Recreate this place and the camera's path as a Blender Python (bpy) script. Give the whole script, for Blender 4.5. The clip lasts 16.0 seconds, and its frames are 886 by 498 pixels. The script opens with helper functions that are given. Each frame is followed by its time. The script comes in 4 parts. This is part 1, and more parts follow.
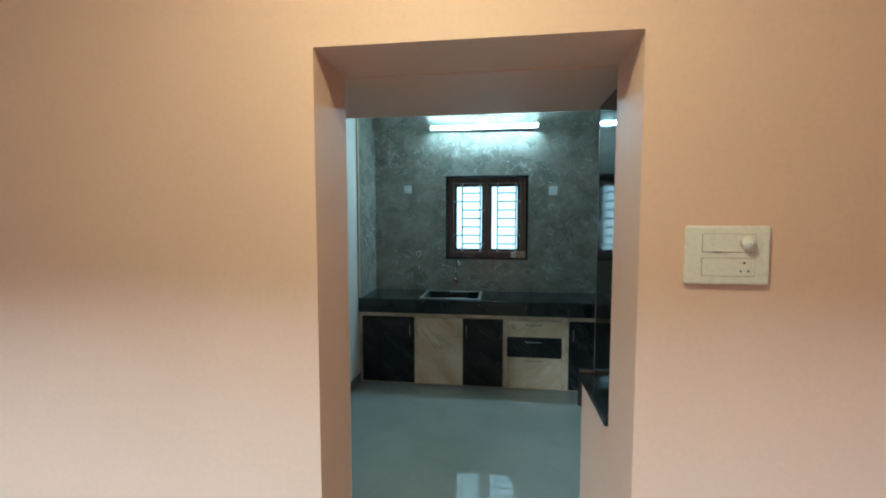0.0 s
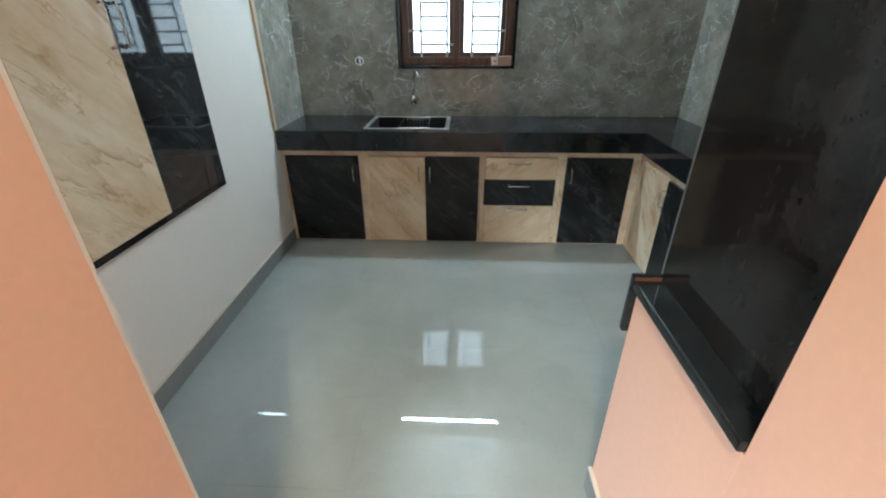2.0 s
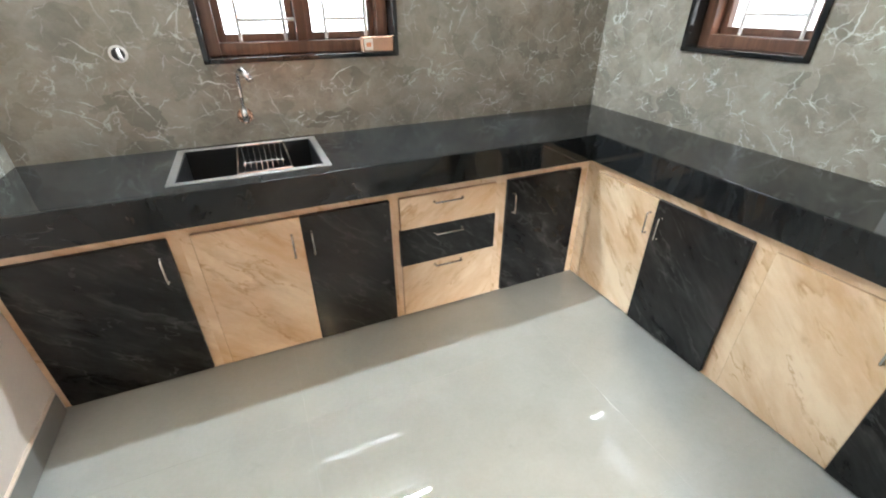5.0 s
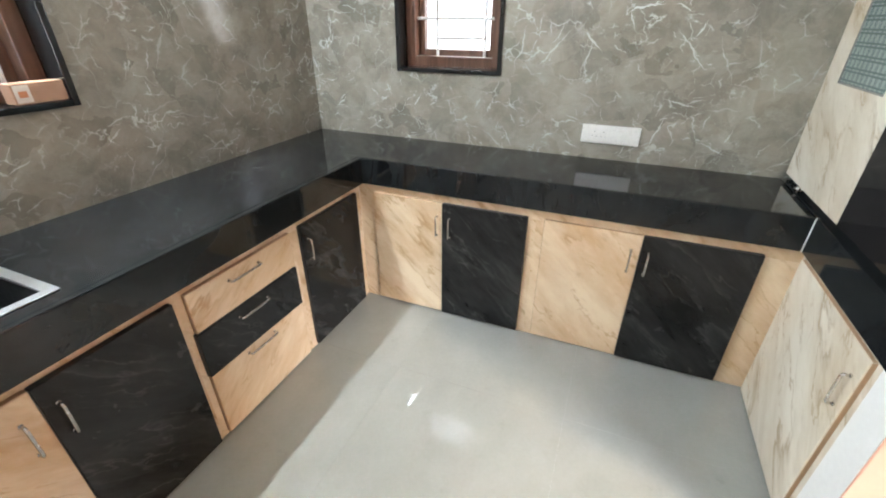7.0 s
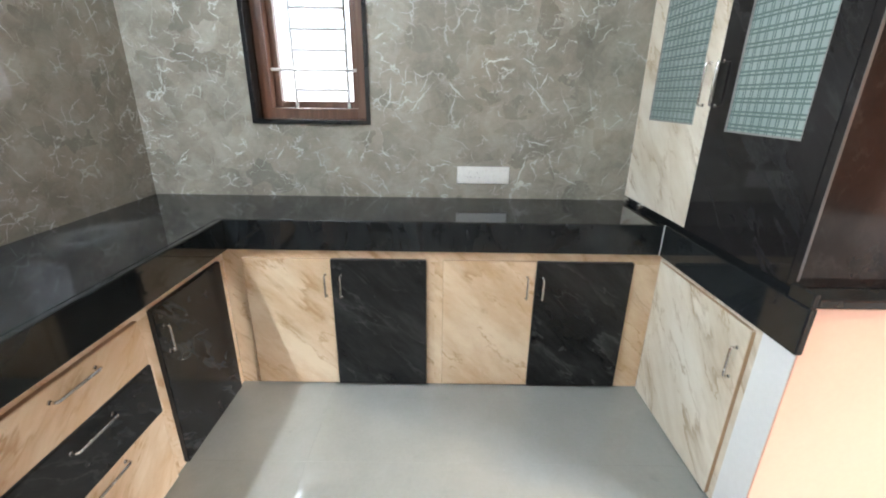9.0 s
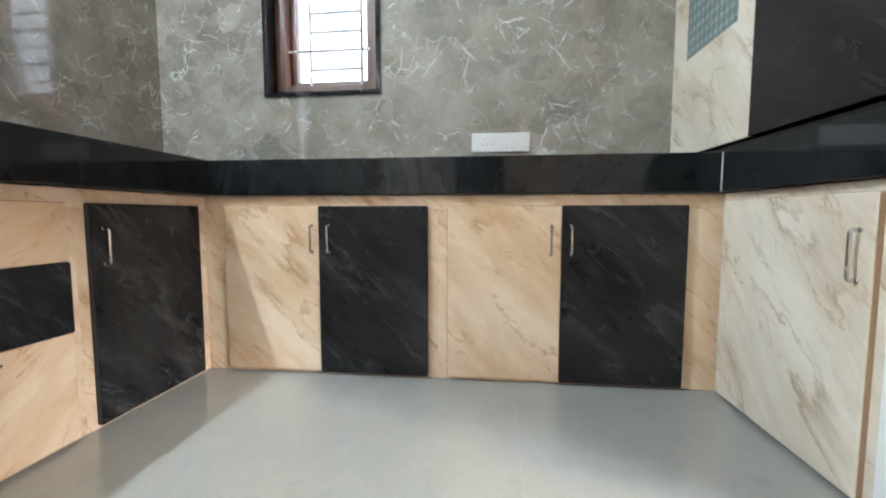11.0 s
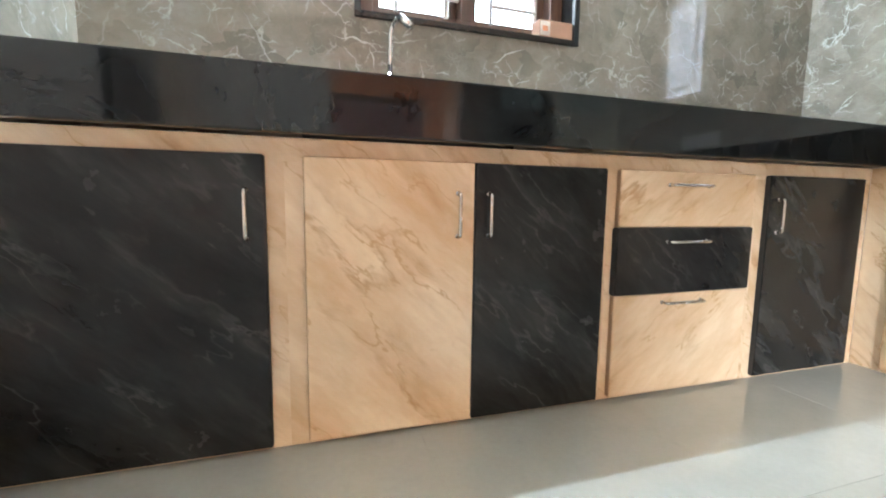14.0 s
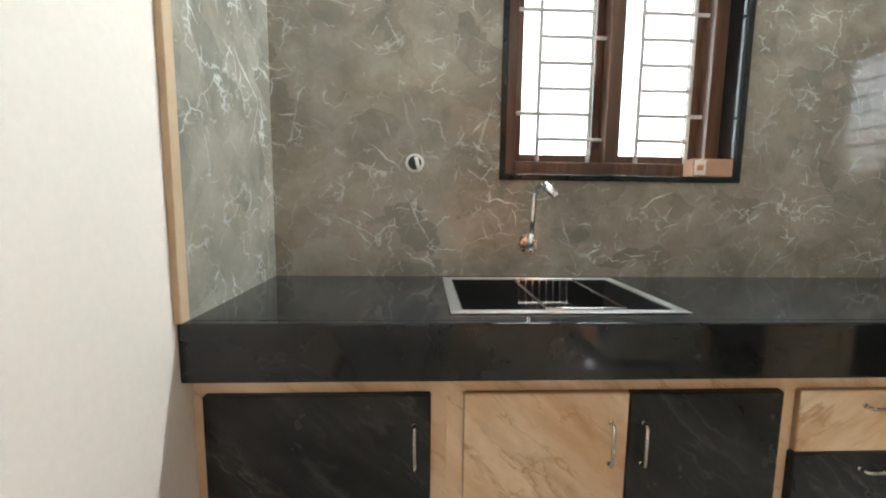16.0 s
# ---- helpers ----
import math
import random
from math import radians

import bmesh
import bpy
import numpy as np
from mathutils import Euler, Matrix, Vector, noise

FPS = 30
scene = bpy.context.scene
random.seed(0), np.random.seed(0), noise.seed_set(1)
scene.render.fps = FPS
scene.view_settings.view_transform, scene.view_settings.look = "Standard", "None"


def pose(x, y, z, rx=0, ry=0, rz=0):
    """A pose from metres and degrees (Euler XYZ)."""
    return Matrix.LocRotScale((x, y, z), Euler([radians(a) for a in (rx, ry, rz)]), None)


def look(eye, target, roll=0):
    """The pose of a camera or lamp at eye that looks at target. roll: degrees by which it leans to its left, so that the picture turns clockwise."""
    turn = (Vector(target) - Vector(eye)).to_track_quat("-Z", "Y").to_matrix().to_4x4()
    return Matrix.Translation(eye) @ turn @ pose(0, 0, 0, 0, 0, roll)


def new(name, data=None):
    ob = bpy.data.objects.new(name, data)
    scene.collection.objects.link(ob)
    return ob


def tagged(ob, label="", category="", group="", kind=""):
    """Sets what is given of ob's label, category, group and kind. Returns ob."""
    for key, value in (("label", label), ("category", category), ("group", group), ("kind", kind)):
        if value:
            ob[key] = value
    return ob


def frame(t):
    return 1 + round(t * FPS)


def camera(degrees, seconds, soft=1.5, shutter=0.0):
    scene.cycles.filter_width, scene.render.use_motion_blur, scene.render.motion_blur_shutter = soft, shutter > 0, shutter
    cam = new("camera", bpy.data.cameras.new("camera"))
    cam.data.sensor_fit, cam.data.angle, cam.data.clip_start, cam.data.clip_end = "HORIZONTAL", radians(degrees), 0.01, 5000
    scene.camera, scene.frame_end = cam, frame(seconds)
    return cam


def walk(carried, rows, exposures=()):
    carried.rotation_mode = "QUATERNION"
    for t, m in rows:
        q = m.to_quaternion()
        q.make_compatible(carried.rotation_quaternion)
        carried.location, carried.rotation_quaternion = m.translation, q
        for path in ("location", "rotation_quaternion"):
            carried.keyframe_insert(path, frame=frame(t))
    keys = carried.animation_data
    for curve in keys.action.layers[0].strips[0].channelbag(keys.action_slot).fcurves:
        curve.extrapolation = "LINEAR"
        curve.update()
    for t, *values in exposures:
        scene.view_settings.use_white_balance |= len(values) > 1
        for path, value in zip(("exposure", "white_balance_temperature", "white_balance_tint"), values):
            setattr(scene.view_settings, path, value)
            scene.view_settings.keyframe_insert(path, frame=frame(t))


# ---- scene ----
cam = camera(93.1, 16.0, soft=2.0)
PATH = [
    (0, (0.092, 0.939, 1.665), (-0.168, 2.917, 1.534), -0.0),
    (0.5, (0.081, 1.136, 1.644), (-0.044, 3.105, 1.320), -0.1),
    (1, (0.016, 1.431, 1.589), (-0.076, 3.341, 1.002), -0.0),
    (1.5, (0.007, 1.746, 1.550), (-0.081, 3.574, 0.743), -0.3),
    (2, (0.021, 2.066, 1.531), (-0.062, 3.832, 0.596), -0.2),
    (2.5, (-0.020, 2.372, 1.523), (-0.097, 4.103, 0.524), -0.2),
    (3, (-0.021, 2.644, 1.506), (-0.056, 4.364, 0.487), -0.4),
    (5.5, (-0.451, 3.516, 1.478), (0.51, 4.955, 0.475), 0.1),
    (6, (-0.554, 3.671, 1.486), (0.671, 4.899, 0.491), 0.3),
    (6.5, (-0.615, 3.761, 1.504), (0.832, 4.734, 0.525), 0.1),
    (7, (-0.553, 3.829, 1.515), (1.072, 4.495, 0.559), 0.3),
    (7.5, (-0.491, 3.947, 1.495), (1.253, 4.324, 0.591), 0.7),
    (8, (-0.514, 4.049, 1.505), (1.29, 4.209, 0.655), 0.8),
    (8.5, (-0.524, 4.094, 1.5), (1.318, 4.144, 0.722), 0.7),
    (11, (-0.328, 3.894, 0.656), (1.651, 4.13, 0.496), 0.0),
    (11.5, (-0.338, 3.912, 0.652), (1.597, 4.399, 0.524), 0.2),
    (12, (-0.367, 3.949, 0.642), (1.459, 4.754, 0.51), 0.4),
    (12.5, (-0.437, 4.007, 0.645), (1.203, 5.143, 0.498), 0.6),
    (13, (-0.506, 4.042, 0.627), (0.829, 5.523, 0.462), 0.6),
    (13.5, (-0.579, 4.061, 0.603), (0.372, 5.811, 0.415), 0.7),
    (14, (-0.648, 4.07, 0.592), (-0.06, 5.969, 0.372), 0.7),
    (14.5, (-0.696, 4.063, 0.59), (-0.385, 6.025, 0.351), 0.4),
    (15, (-0.706, 4.056, 0.614), (-0.548, 6.034, 0.363), 0.3),
    (15.5, (-0.734, 4.095, 0.772), (-0.628, 6.076, 0.517), 0.4),
    (16, (-0.771, 4.104, 1.165), (-0.676, 6.088, 0.932), 0.7),
]
EXPOSURES = [(0.0, -1.55, 4550, -18), (0.5, -1.5, 4750, -12), (1.0, -1.45, 5600, 5), (1.5, -1.17, 5050, 3), (2.0, -0.5, 5400, 2), (2.5, -0.03, 5950, 6), (3.0, 0.16, 6050, 8), (5.5, 0.58, 6300, 15), (8.5, 0.34, 6200, 16), (11.0, 0.3, 5950, 15), (13.0, 0.64, 5950, 14), (14.0, 0.88, 5950, 12), (15.0, 0.86, 5900, 11), (15.5, 0.58, 6050, 11), (16.0, 0.18, 6500, 12)]
walk(cam, [(t, look(eye, target, roll)) for t, eye, target, roll in PATH], EXPOSURES)

# ---- world and light ----
world = bpy.data.worlds.new("sky")
scene.world = world
world.use_nodes = True
wn = world.node_tree
sky = wn.nodes.new("ShaderNodeTexSky")
sky.sky_type, sky.sun_disc, sky.sun_elevation, sky.sun_rotation = "NISHITA", False, radians(53), radians(153)
wn.links.new(sky.outputs[0], wn.nodes["Background"].inputs[0])
wn.nodes["Background"].inputs[1].default_value = 0.15


def lamp(name, kind, m, energy, color, **more):
    data = bpy.data.lights.new(name, kind)
    data.energy, data.color = energy, color
    if "size" in more:
        data.shape, data.size, data.size_y = "RECTANGLE", more["size"], more["size_y"]
    if "angle" in more:
        data.angle = more["angle"]
    ob = new(name, data)
    ob.matrix_world = m
    return ob


# plan, in metres
FLOOR_TOP, CEIL = 0.0, 3.05
HALL_Y, WALL_IN = 2.27, 2.56
OPEN_L, OPEN_R, OPEN_TOP = -0.508, 0.514, 2.227
LEFT_X, RIGHT_X, BACK_Y = -1.325, 1.765, 5.655
TOP_Z, NOSE_Z = 0.88, 0.738
FACE_B, NOSE_B = 5.097, 5.05
FACE_R, NOSE_R = 1.31, 1.283
FACE_N, NOSE_N = 3.062, 3.09
HALL_BACK, HALL_L, HALL_R = -1.7, -4.4, 2.6
WIN_B = (-0.495, 0.415, 1.24, 2.172)
WIN_R = (4.455, 5.065, 1.26, 2.17)
WIN_H = (-0.36, 1.38, 1.58, 2.48)
# unseen hall opening, added so its head cuts the strip lamp's light
LIGHT_GAP_H = (-3.8, -0.48, 2.60)

lamp("sun", "SUN", look((0, 0, 0), (-0.3, 0.6, -0.9)), 3.5, (1.0, 0.95, 0.88), angle=radians(0.6))
# daylight standing in the two kitchen window openings
lamp("daylight_back_window", "AREA", look((-0.04, 5.97, 1.76), (-0.04, 4.5, 1.40)), 26, (0.90, 0.97, 1.0), size=1.40, size_y=1.1)
lamp("daylight_right_window", "AREA", look((2.10, 4.76, 2.05), (0.8, 4.7, 1.65)), 12, (0.95, 0.98, 1.0), size=1.0, size_y=1.6)
# added strip lamp high outside; brightens only the lower part of the hall wall
lamp("added_daylight_strip", "AREA", look((-3.4, -4.1, 3.34), (-0.2, 2.27, 1.2)), 1300, (0.90, 0.97, 1.0), size=2.6, size_y=0.10)

# ---- materials ----


def shader(name, rough=0.5, metal=0.0, coat=0.0, spec=0.5):
    m = bpy.data.materials.new(name)
    m.use_nodes = True
    b = m.node_tree.nodes["Principled BSDF"]
    b.inputs["Roughness"].default_value = rough
    b.inputs["Metallic"].default_value = metal
    b.inputs["Coat Weight"].default_value = coat
    b.inputs["Coat Roughness"].default_value = 0.03
    b.inputs["Specular IOR Level"].default_value = spec
    return m, m.node_tree, b


class Nodes:
    """Short ways to lay nodes."""

    def __init__(self, tree):
        self.t = tree
        self.co = tree.nodes.new("ShaderNodeTexCoord").outputs["Object"]

    def link(self, a, b):
        self.t.links.new(a, b)

    def mapped(self, scale=(1, 1, 1), rot=(0, 0, 0), src=None, loc=(0, 0, 0)):
        n = self.t.nodes.new("ShaderNodeMapping")
        n.inputs["Scale"].default_value, n.inputs["Rotation"].default_value = scale, [radians(a) for a in rot]
        n.inputs["Location"].default_value = loc
        self.link(src or self.co, n.inputs[0])
        return n.outputs[0]

    def noise(self, scale, detail=5, rough=0.55, src=None, distort=0.0):
        n = self.t.nodes.new("ShaderNodeTexNoise")
        n.inputs["Scale"].default_value, n.inputs["Detail"].default_value = scale, detail
        n.inputs["Roughness"].default_value, n.inputs["Distortion"].default_value = rough, distort
        self.link(src or self.co, n.inputs["Vector"])
        return n.outputs

    def voronoi(self, scale, feature, src=None):
        n = self.t.nodes.new("ShaderNodeTexVoronoi")
        n.feature = feature
        n.inputs["Scale"].default_value = scale
        self.link(src or self.co, n.inputs["Vector"])
        return n.outputs

    def ramp(self, src, stops):
        n = self.t.nodes.new("ShaderNodeValToRGB")
        e = n.color_ramp.elements
        while len(e) < len(stops):
            e.new(0.5)
        for el, (p, c) in zip(e, stops):
            el.position = p
            el.color = (c, c, c, 1) if isinstance(c, (int, float)) else (*c, 1)
        self.link(src, n.inputs[0])
        return n.outputs[0]

    def mix(self, fac, a, b, mode="MIX"):
        n = self.t.nodes.new("ShaderNodeMix")
        n.data_type, n.blend_type = "RGBA", mode
        for v, s in ((fac, n.inputs[0]), (a, n.inputs[6]), (b, n.inputs[7])):
            if isinstance(v, (int, float)):
                s.default_value = v
            elif isinstance(v, tuple):
                s.default_value = (*v, 1)
            else:
                self.link(v, s)
        return n.outputs[2]

    def math(self, op, a, b=0.0):
        n = self.t.nodes.new("ShaderNodeMath")
        n.operation = op
        for v, s in ((a, n.inputs[0]), (b, n.inputs[1])):
            if isinstance(v, (int, float)):
                s.default_value = v
            else:
                self.link(v, s)
        return n.outputs[0]

    def vadd(self, a, b, k):
        n = self.t.nodes.new("ShaderNodeVectorMath")
        n.operation = "MULTIPLY_ADD"
        self.link(b, n.inputs[0])
        n.inputs[1].default_value = (k, k, k)
        self.link(a, n.inputs[2])
        return n.outputs[0]

    def bump(self, height, strength, distance, bsdf):
        n = self.t.nodes.new("ShaderNodeBump")
        n.inputs["Strength"].default_value, n.inputs["Distance"].default_value = strength, distance
        self.link(height, n.inputs["Height"])
        self.link(n.outputs[0], bsdf.inputs["Normal"])

    def random_shift(self, src, k=7.0):
        """Moves the pattern by the object's own random number."""
        r = self.t.nodes.new("ShaderNodeObjectInfo").outputs["Random"]
        v = self.t.nodes.new("ShaderNodeCombineXYZ")
        for i, f in enumerate((k, k * 1.7, k * 0.6)):
            self.link(self.math("MULTIPLY", r, f), v.inputs[i])
        n = self.t.nodes.new("ShaderNodeVectorMath")
        self.link(src, n.inputs[0])
        self.link(v.outputs[0], n.inputs[1])
        return n.outputs[0]


def plaster(name, c1, c2, rough=0.6, bump=0.15):
    m, t, b = shader(name, rough, spec=0.35)
    n = Nodes(t)
    big = n.ramp(n.noise(1.1, 4)[0], ((0.3, c1), (0.72, c2)))
    fine = n.ramp(n.noise(55, 4)[0], ((0.3, 0.975), (0.7, 1.015)))
    n.link(n.mix(1.0, big, fine, "MULTIPLY"), b.inputs["Base Color"])
    n.bump(n.noise(38, 6, 0.6)[0], bump, 0.004, b)
    return m


def plain(name, c, rough=0.4, metal=0.0, vary=0.06, coat=0.0, scale=30):
    m, t, b = shader(name, rough, metal, coat)
    n = Nodes(t)
    lo, hi = tuple(v * (1 - vary) for v in c), tuple(min(1, v * (1 + vary)) for v in c)
    n.link(n.ramp(n.noise(scale, 3)[0], ((0.3, lo), (0.7, hi))), b.inputs["Base Color"])
    n.link(n.ramp(n.noise(scale * 2, 3)[0], ((0.3, max(0.0, rough - 0.04)), (0.7, rough + 0.06))), b.inputs["Roughness"])
    return m


def laminate(name, base, cloud, vein, vein2, rough, tilt, strength, spec=0.5, coat=0.2):
    """Printed marble laminate: clouds drawn out on the slant and broken thin veins."""
    m, t, b = shader(name, rough, coat=coat, spec=spec)
    b.inputs["Coat Roughness"].default_value = rough * 0.6
    n = Nodes(t)
    co = n.random_shift(n.co)
    slant = n.mapped((1.0, 1.0, 0.30), (0, 0, 0), n.mapped((1, 1, 1), (0, tilt, 0), co))
    warp = n.vadd(slant, n.noise(4.0, 5, 0.62, slant)[1], 0.12)
    clouds = n.ramp(n.noise(5.0, 9, 0.68, warp)[0], ((0.34, base), (0.50, tuple((p + q) / 2 for p, q in zip(base, cloud))), (0.64, cloud)))
    v1 = n.ramp(n.noise(3.4, 6, 0.56, warp)[0], ((0.44, 0.0), (0.494, 0.55), (0.502, 1.0), (0.522, 0.0)))
    v2 = n.ramp(n.noise(7.5, 5, 0.54, warp)[0], ((0.482, 0.0), (0.5, 1.0), (0.510, 0.0)))
    broken = n.ramp(n.noise(8.0, 4, 0.6, slant)[0], ((0.44, 0.0), (0.58, 1.0)))
    broken2 = n.ramp(n.noise(10.0, 4, 0.55, n.mapped(loc=(3, 1, 2), src=slant))[0], ((0.46, 0.0), (0.58, 1.0)))
    c = n.mix(n.math("MULTIPLY", n.math("MULTIPLY", v1, broken), strength), clouds, vein)
    c = n.mix(n.math("MULTIPLY", n.math("MULTIPLY", v2, broken2), strength), c, vein2)
    n.link(c, b.inputs["Base Color"])
    n.link(n.ramp(n.noise(9, 5, 0.6, co)[0], ((0.3, rough * 0.8), (0.75, rough * 1.5))), b.inputs["Roughness"])
    n.bump(n.noise(70, 3, 0.5, co)[0], 0.03 if rough > 0.08 else 0.004, 0.002, b)
    return m


def brown_marble(name):
    """Polished grey-brown wall tile: hazy shards, short tapering pale streaks and a broken web."""
    m, t, b = shader(name, 0.10, coat=0.2)
    n = Nodes(t)
    sep = t.nodes.new("ShaderNodeSeparateXYZ")
    n.link(n.co, sep.inputs[0])
    flat = t.nodes.new("ShaderNodeCombineXYZ")
    n.link(n.math("ADD", sep.outputs[0], sep.outputs[1]), flat.inputs[0])
    n.link(sep.outputs[2], flat.inputs[1])
    uv = flat.outputs[0]

    def vec(op, a, c):
        k = t.nodes.new("ShaderNodeVectorMath")
        k.operation = op
        for v, sock in ((a, k.inputs[0]), (c, k.inputs[1])):
            if isinstance(v, tuple):
                sock.default_value = v
            else:
                n.link(v, sock)
        return k

    cluster = n.ramp(n.noise(2.6, 3, 0.5, n.mapped(loc=(1, 9, 4)))[0], ((0.40, 0.12), (0.60, 1.0)))

    def streaks(scale, length, width, loc):
        """One tapering stroke, turned at random, in each cell."""
        src = n.vadd(n.mapped(src=uv, loc=loc), n.noise(11.0, 3, 0.6, uv)[1], 0.06)
        vo = t.nodes.new("ShaderNodeTexVoronoi")
        vo.voronoi_dimensions = "2D"
        vo.inputs["Scale"].default_value = scale
        n.link(src, vo.inputs["Vector"])
        away = vec("MULTIPLY", vec("SUBTRACT", src, vo.outputs["Position"]).outputs[0], (1, 1, 0)).outputs[0]
        turn = vec("MULTIPLY", vec("SUBTRACT", vo.outputs["Color"], (0.5, 0.5, 0.5)).outputs[0], (1, 1, 0)).outputs[0]
        turn = vec("NORMALIZE", turn, (0, 0, 0)).outputs[0]
        along = n.math("ABSOLUTE", vec("DOT_PRODUCT", away, turn).outputs["Value"])
        side = vec("LENGTH", vec("CROSS_PRODUCT", away, turn).outputs[0], (0, 0, 0)).outputs["Value"]
        k = n.math("SUBTRACT", n.math("SUBTRACT", 1.0, n.math("MULTIPLY", along, 1 / length)), n.math("MULTIPLY", side, 1 / width))
        strong = n.ramp(n.math("FRACT", n.math("MULTIPLY", vec("DOT_PRODUCT", vo.outputs["Color"], (3.1, 5.7, 1.9)).outputs["Value"], 2.3)), ((0.35, 0.0), (0.9, 1.0)))
        return n.math("MULTIPLY", n.math("MULTIPLY", n.ramp(k, ((0.0, 0.0), (0.45, 1.0))), strong), n.ramp(cluster, ((0.2, 0.22), (1.0, 1.0))))

    co = n.mapped((1, 1, 1.15), (20, 35, 15))
    warp = n.vadd(co, n.noise(3.2, 3, 0.55)[1], 0.30)
    warp2 = n.vadd(co, n.noise(6.0, 4, 0.6)[1], 0.16)
    cells = n.voronoi(8.0, "F1", warp2)
    edge = n.voronoi(7.5, "DISTANCE_TO_EDGE", warp2)[0]
    edge2 = n.voronoi(12.0, "DISTANCE_TO_EDGE", warp2)[0]
    edge3 = n.voronoi(24.0, "DISTANCE_TO_EDGE", warp2)[0]
    grey = t.nodes.new("ShaderNodeSeparateColor")
    n.link(cells["Color"], grey.inputs[0])
    tone = n.ramp(grey.outputs[0], ((0.0, (0.275, 0.258, 0.226)), (0.5, (0.300, 0.286, 0.254)), (1.0, (0.325, 0.314, 0.282))))
    haze = n.ramp(n.noise(4.2, 9, 0.70, warp)[0], ((0.30, 0.66), (0.50, 0.98), (0.70, 1.30)))
    c = n.mix(1.0, tone, haze, "MULTIPLY")
    veil = n.ramp(n.noise(6.5, 8, 0.70, warp2)[0], ((0.50, 0.0), (0.70, 0.5)))
    c = n.mix(veil, c, (0.42, 0.425, 0.39))
    shard = n.math("MULTIPLY", n.ramp(grey.outputs[1], ((0.74, 0.0), (0.79, 0.55))), cluster)
    c = n.mix(shard, c, (0.135, 0.130, 0.115))
    c = n.mix(1.0, c, (0.96, 0.925, 0.855), "MULTIPLY")
    v1 = n.ramp(edge, ((0.0, 1.0), (0.014, 0.5), (0.032, 0.0)))
    keep1 = n.math("MULTIPLY", n.ramp(cluster, ((0.0, 0.45), (1.0, 1.0))), n.ramp(n.noise(9, 3, 0.6, n.mapped(loc=(4, 2, 4)))[0], ((0.52, 0.0), (0.59, 0.95))))
    c = n.mix(n.math("MULTIPLY", v1, keep1), c, (0.62, 0.63, 0.58))
    v2 = n.ramp(edge2, ((0.0, 1.0), (0.014, 0.5), (0.036, 0.0)))
    v3 = n.ramp(edge3, ((0.0, 1.0), (0.03, 0.4), (0.07, 0.0)))
    keep2 = n.math("MULTIPLY", cluster, n.ramp(n.noise(12, 3, 0.6, n.mapped(loc=(5, 3, 1)))[0], ((0.52, 0.0), (0.60, 0.75))))
    keep3 = n.math("MULTIPLY", cluster, n.ramp(n.noise(10, 3, 0.6, n.mapped(loc=(8, 2, 6)))[0], ((0.55, 0.0), (0.63, 0.35))))
    c = n.mix(n.math("MULTIPLY", v2, keep2), c, (0.66, 0.67, 0.62))
    c = n.mix(n.math("MULTIPLY", v3, keep3), c, (0.54, 0.55, 0.51))
    for scale, length, width, loc, k in ((2.9, 0.150, 0.0052, (1.9, 4.1, 0), 0.85), (4.6, 0.095, 0.0054, (0, 0, 0), 0.95), (8.0, 0.050, 0.0050, (3.3, 1.7, 0), 0.85)):
        c = n.mix(n.math("MULTIPLY", streaks(scale, length, width, loc), k), c, (0.68, 0.69, 0.65))
    n.link(c, b.inputs["Base Color"])
    n.link(n.ramp(n.noise(6, 5)[0], ((0.3, 0.035), (0.75, 0.085))), b.inputs["Roughness"])
    n.bump(n.noise(2.2, 2)[0], 0.05, 0.01, b)
    return m


def granite(name, base=0.008, rough=0.05):
    m, t, b = shader(name, rough, coat=0.0, spec=0.42)
    n = Nodes(t)
    sp = n.ramp(n.voronoi(420, "F1")[0], ((0.05, 0.09), (0.16, base)))
    big = n.ramp(n.noise(2.0, 5)[0], ((0.3, 0.7), (0.7, 1.3)))
    # dusty smears, which also carry the top's bluish sheen as colour
    smear_sheen = n.ramp(n.noise(2.6, 7, 0.66, n.mapped((1, 2.2, 1), (0, 0, 35)), 1.6)[0], ((0.42, 0.008), (0.80, 0.06)))
    # the faint blue multiplier puts a glare cast into the stone's colour
    c = n.mix(1.0, n.mix(1.0, sp, big, "MULTIPLY"), (0.92, 1.0, 1.06), "MULTIPLY")
    c = n.mix(smear_sheen, c, (0.25, 0.285, 0.29))
    wiped = n.vadd(n.mapped((1.0, 1.5, 1.0), (0, 0, 0), n.co, (-1.10, -8.22, -0.88)), n.noise(5, 3, 0.5)[1], 0.12)
    far = t.nodes.new("ShaderNodeVectorMath")
    far.operation = "LENGTH"
    n.link(wiped, far.inputs[0])
    ring = n.ramp(far.outputs["Value"], ((0.10, 0.0), (0.135, 1.0), (0.15, 0.1), (0.19, 0.55), (0.21, 0.0)))
    grain = n.ramp(n.noise(6, 5, 0.65, distort=0.6)[0], ((0.47, 0.0), (0.62, 0.22)))
    c = n.mix(n.math("MULTIPLY", ring, grain), c, (0.42, 0.44, 0.44))
    n.link(c, b.inputs["Base Color"])
    film = n.math("ADD", n.ramp(n.noise(3.4, 6, 0.65, distort=0.8)[0], ((0.42, rough), (0.75, rough + 0.035))), 0.0)
    n.link(film, b.inputs["Roughness"])
    return m


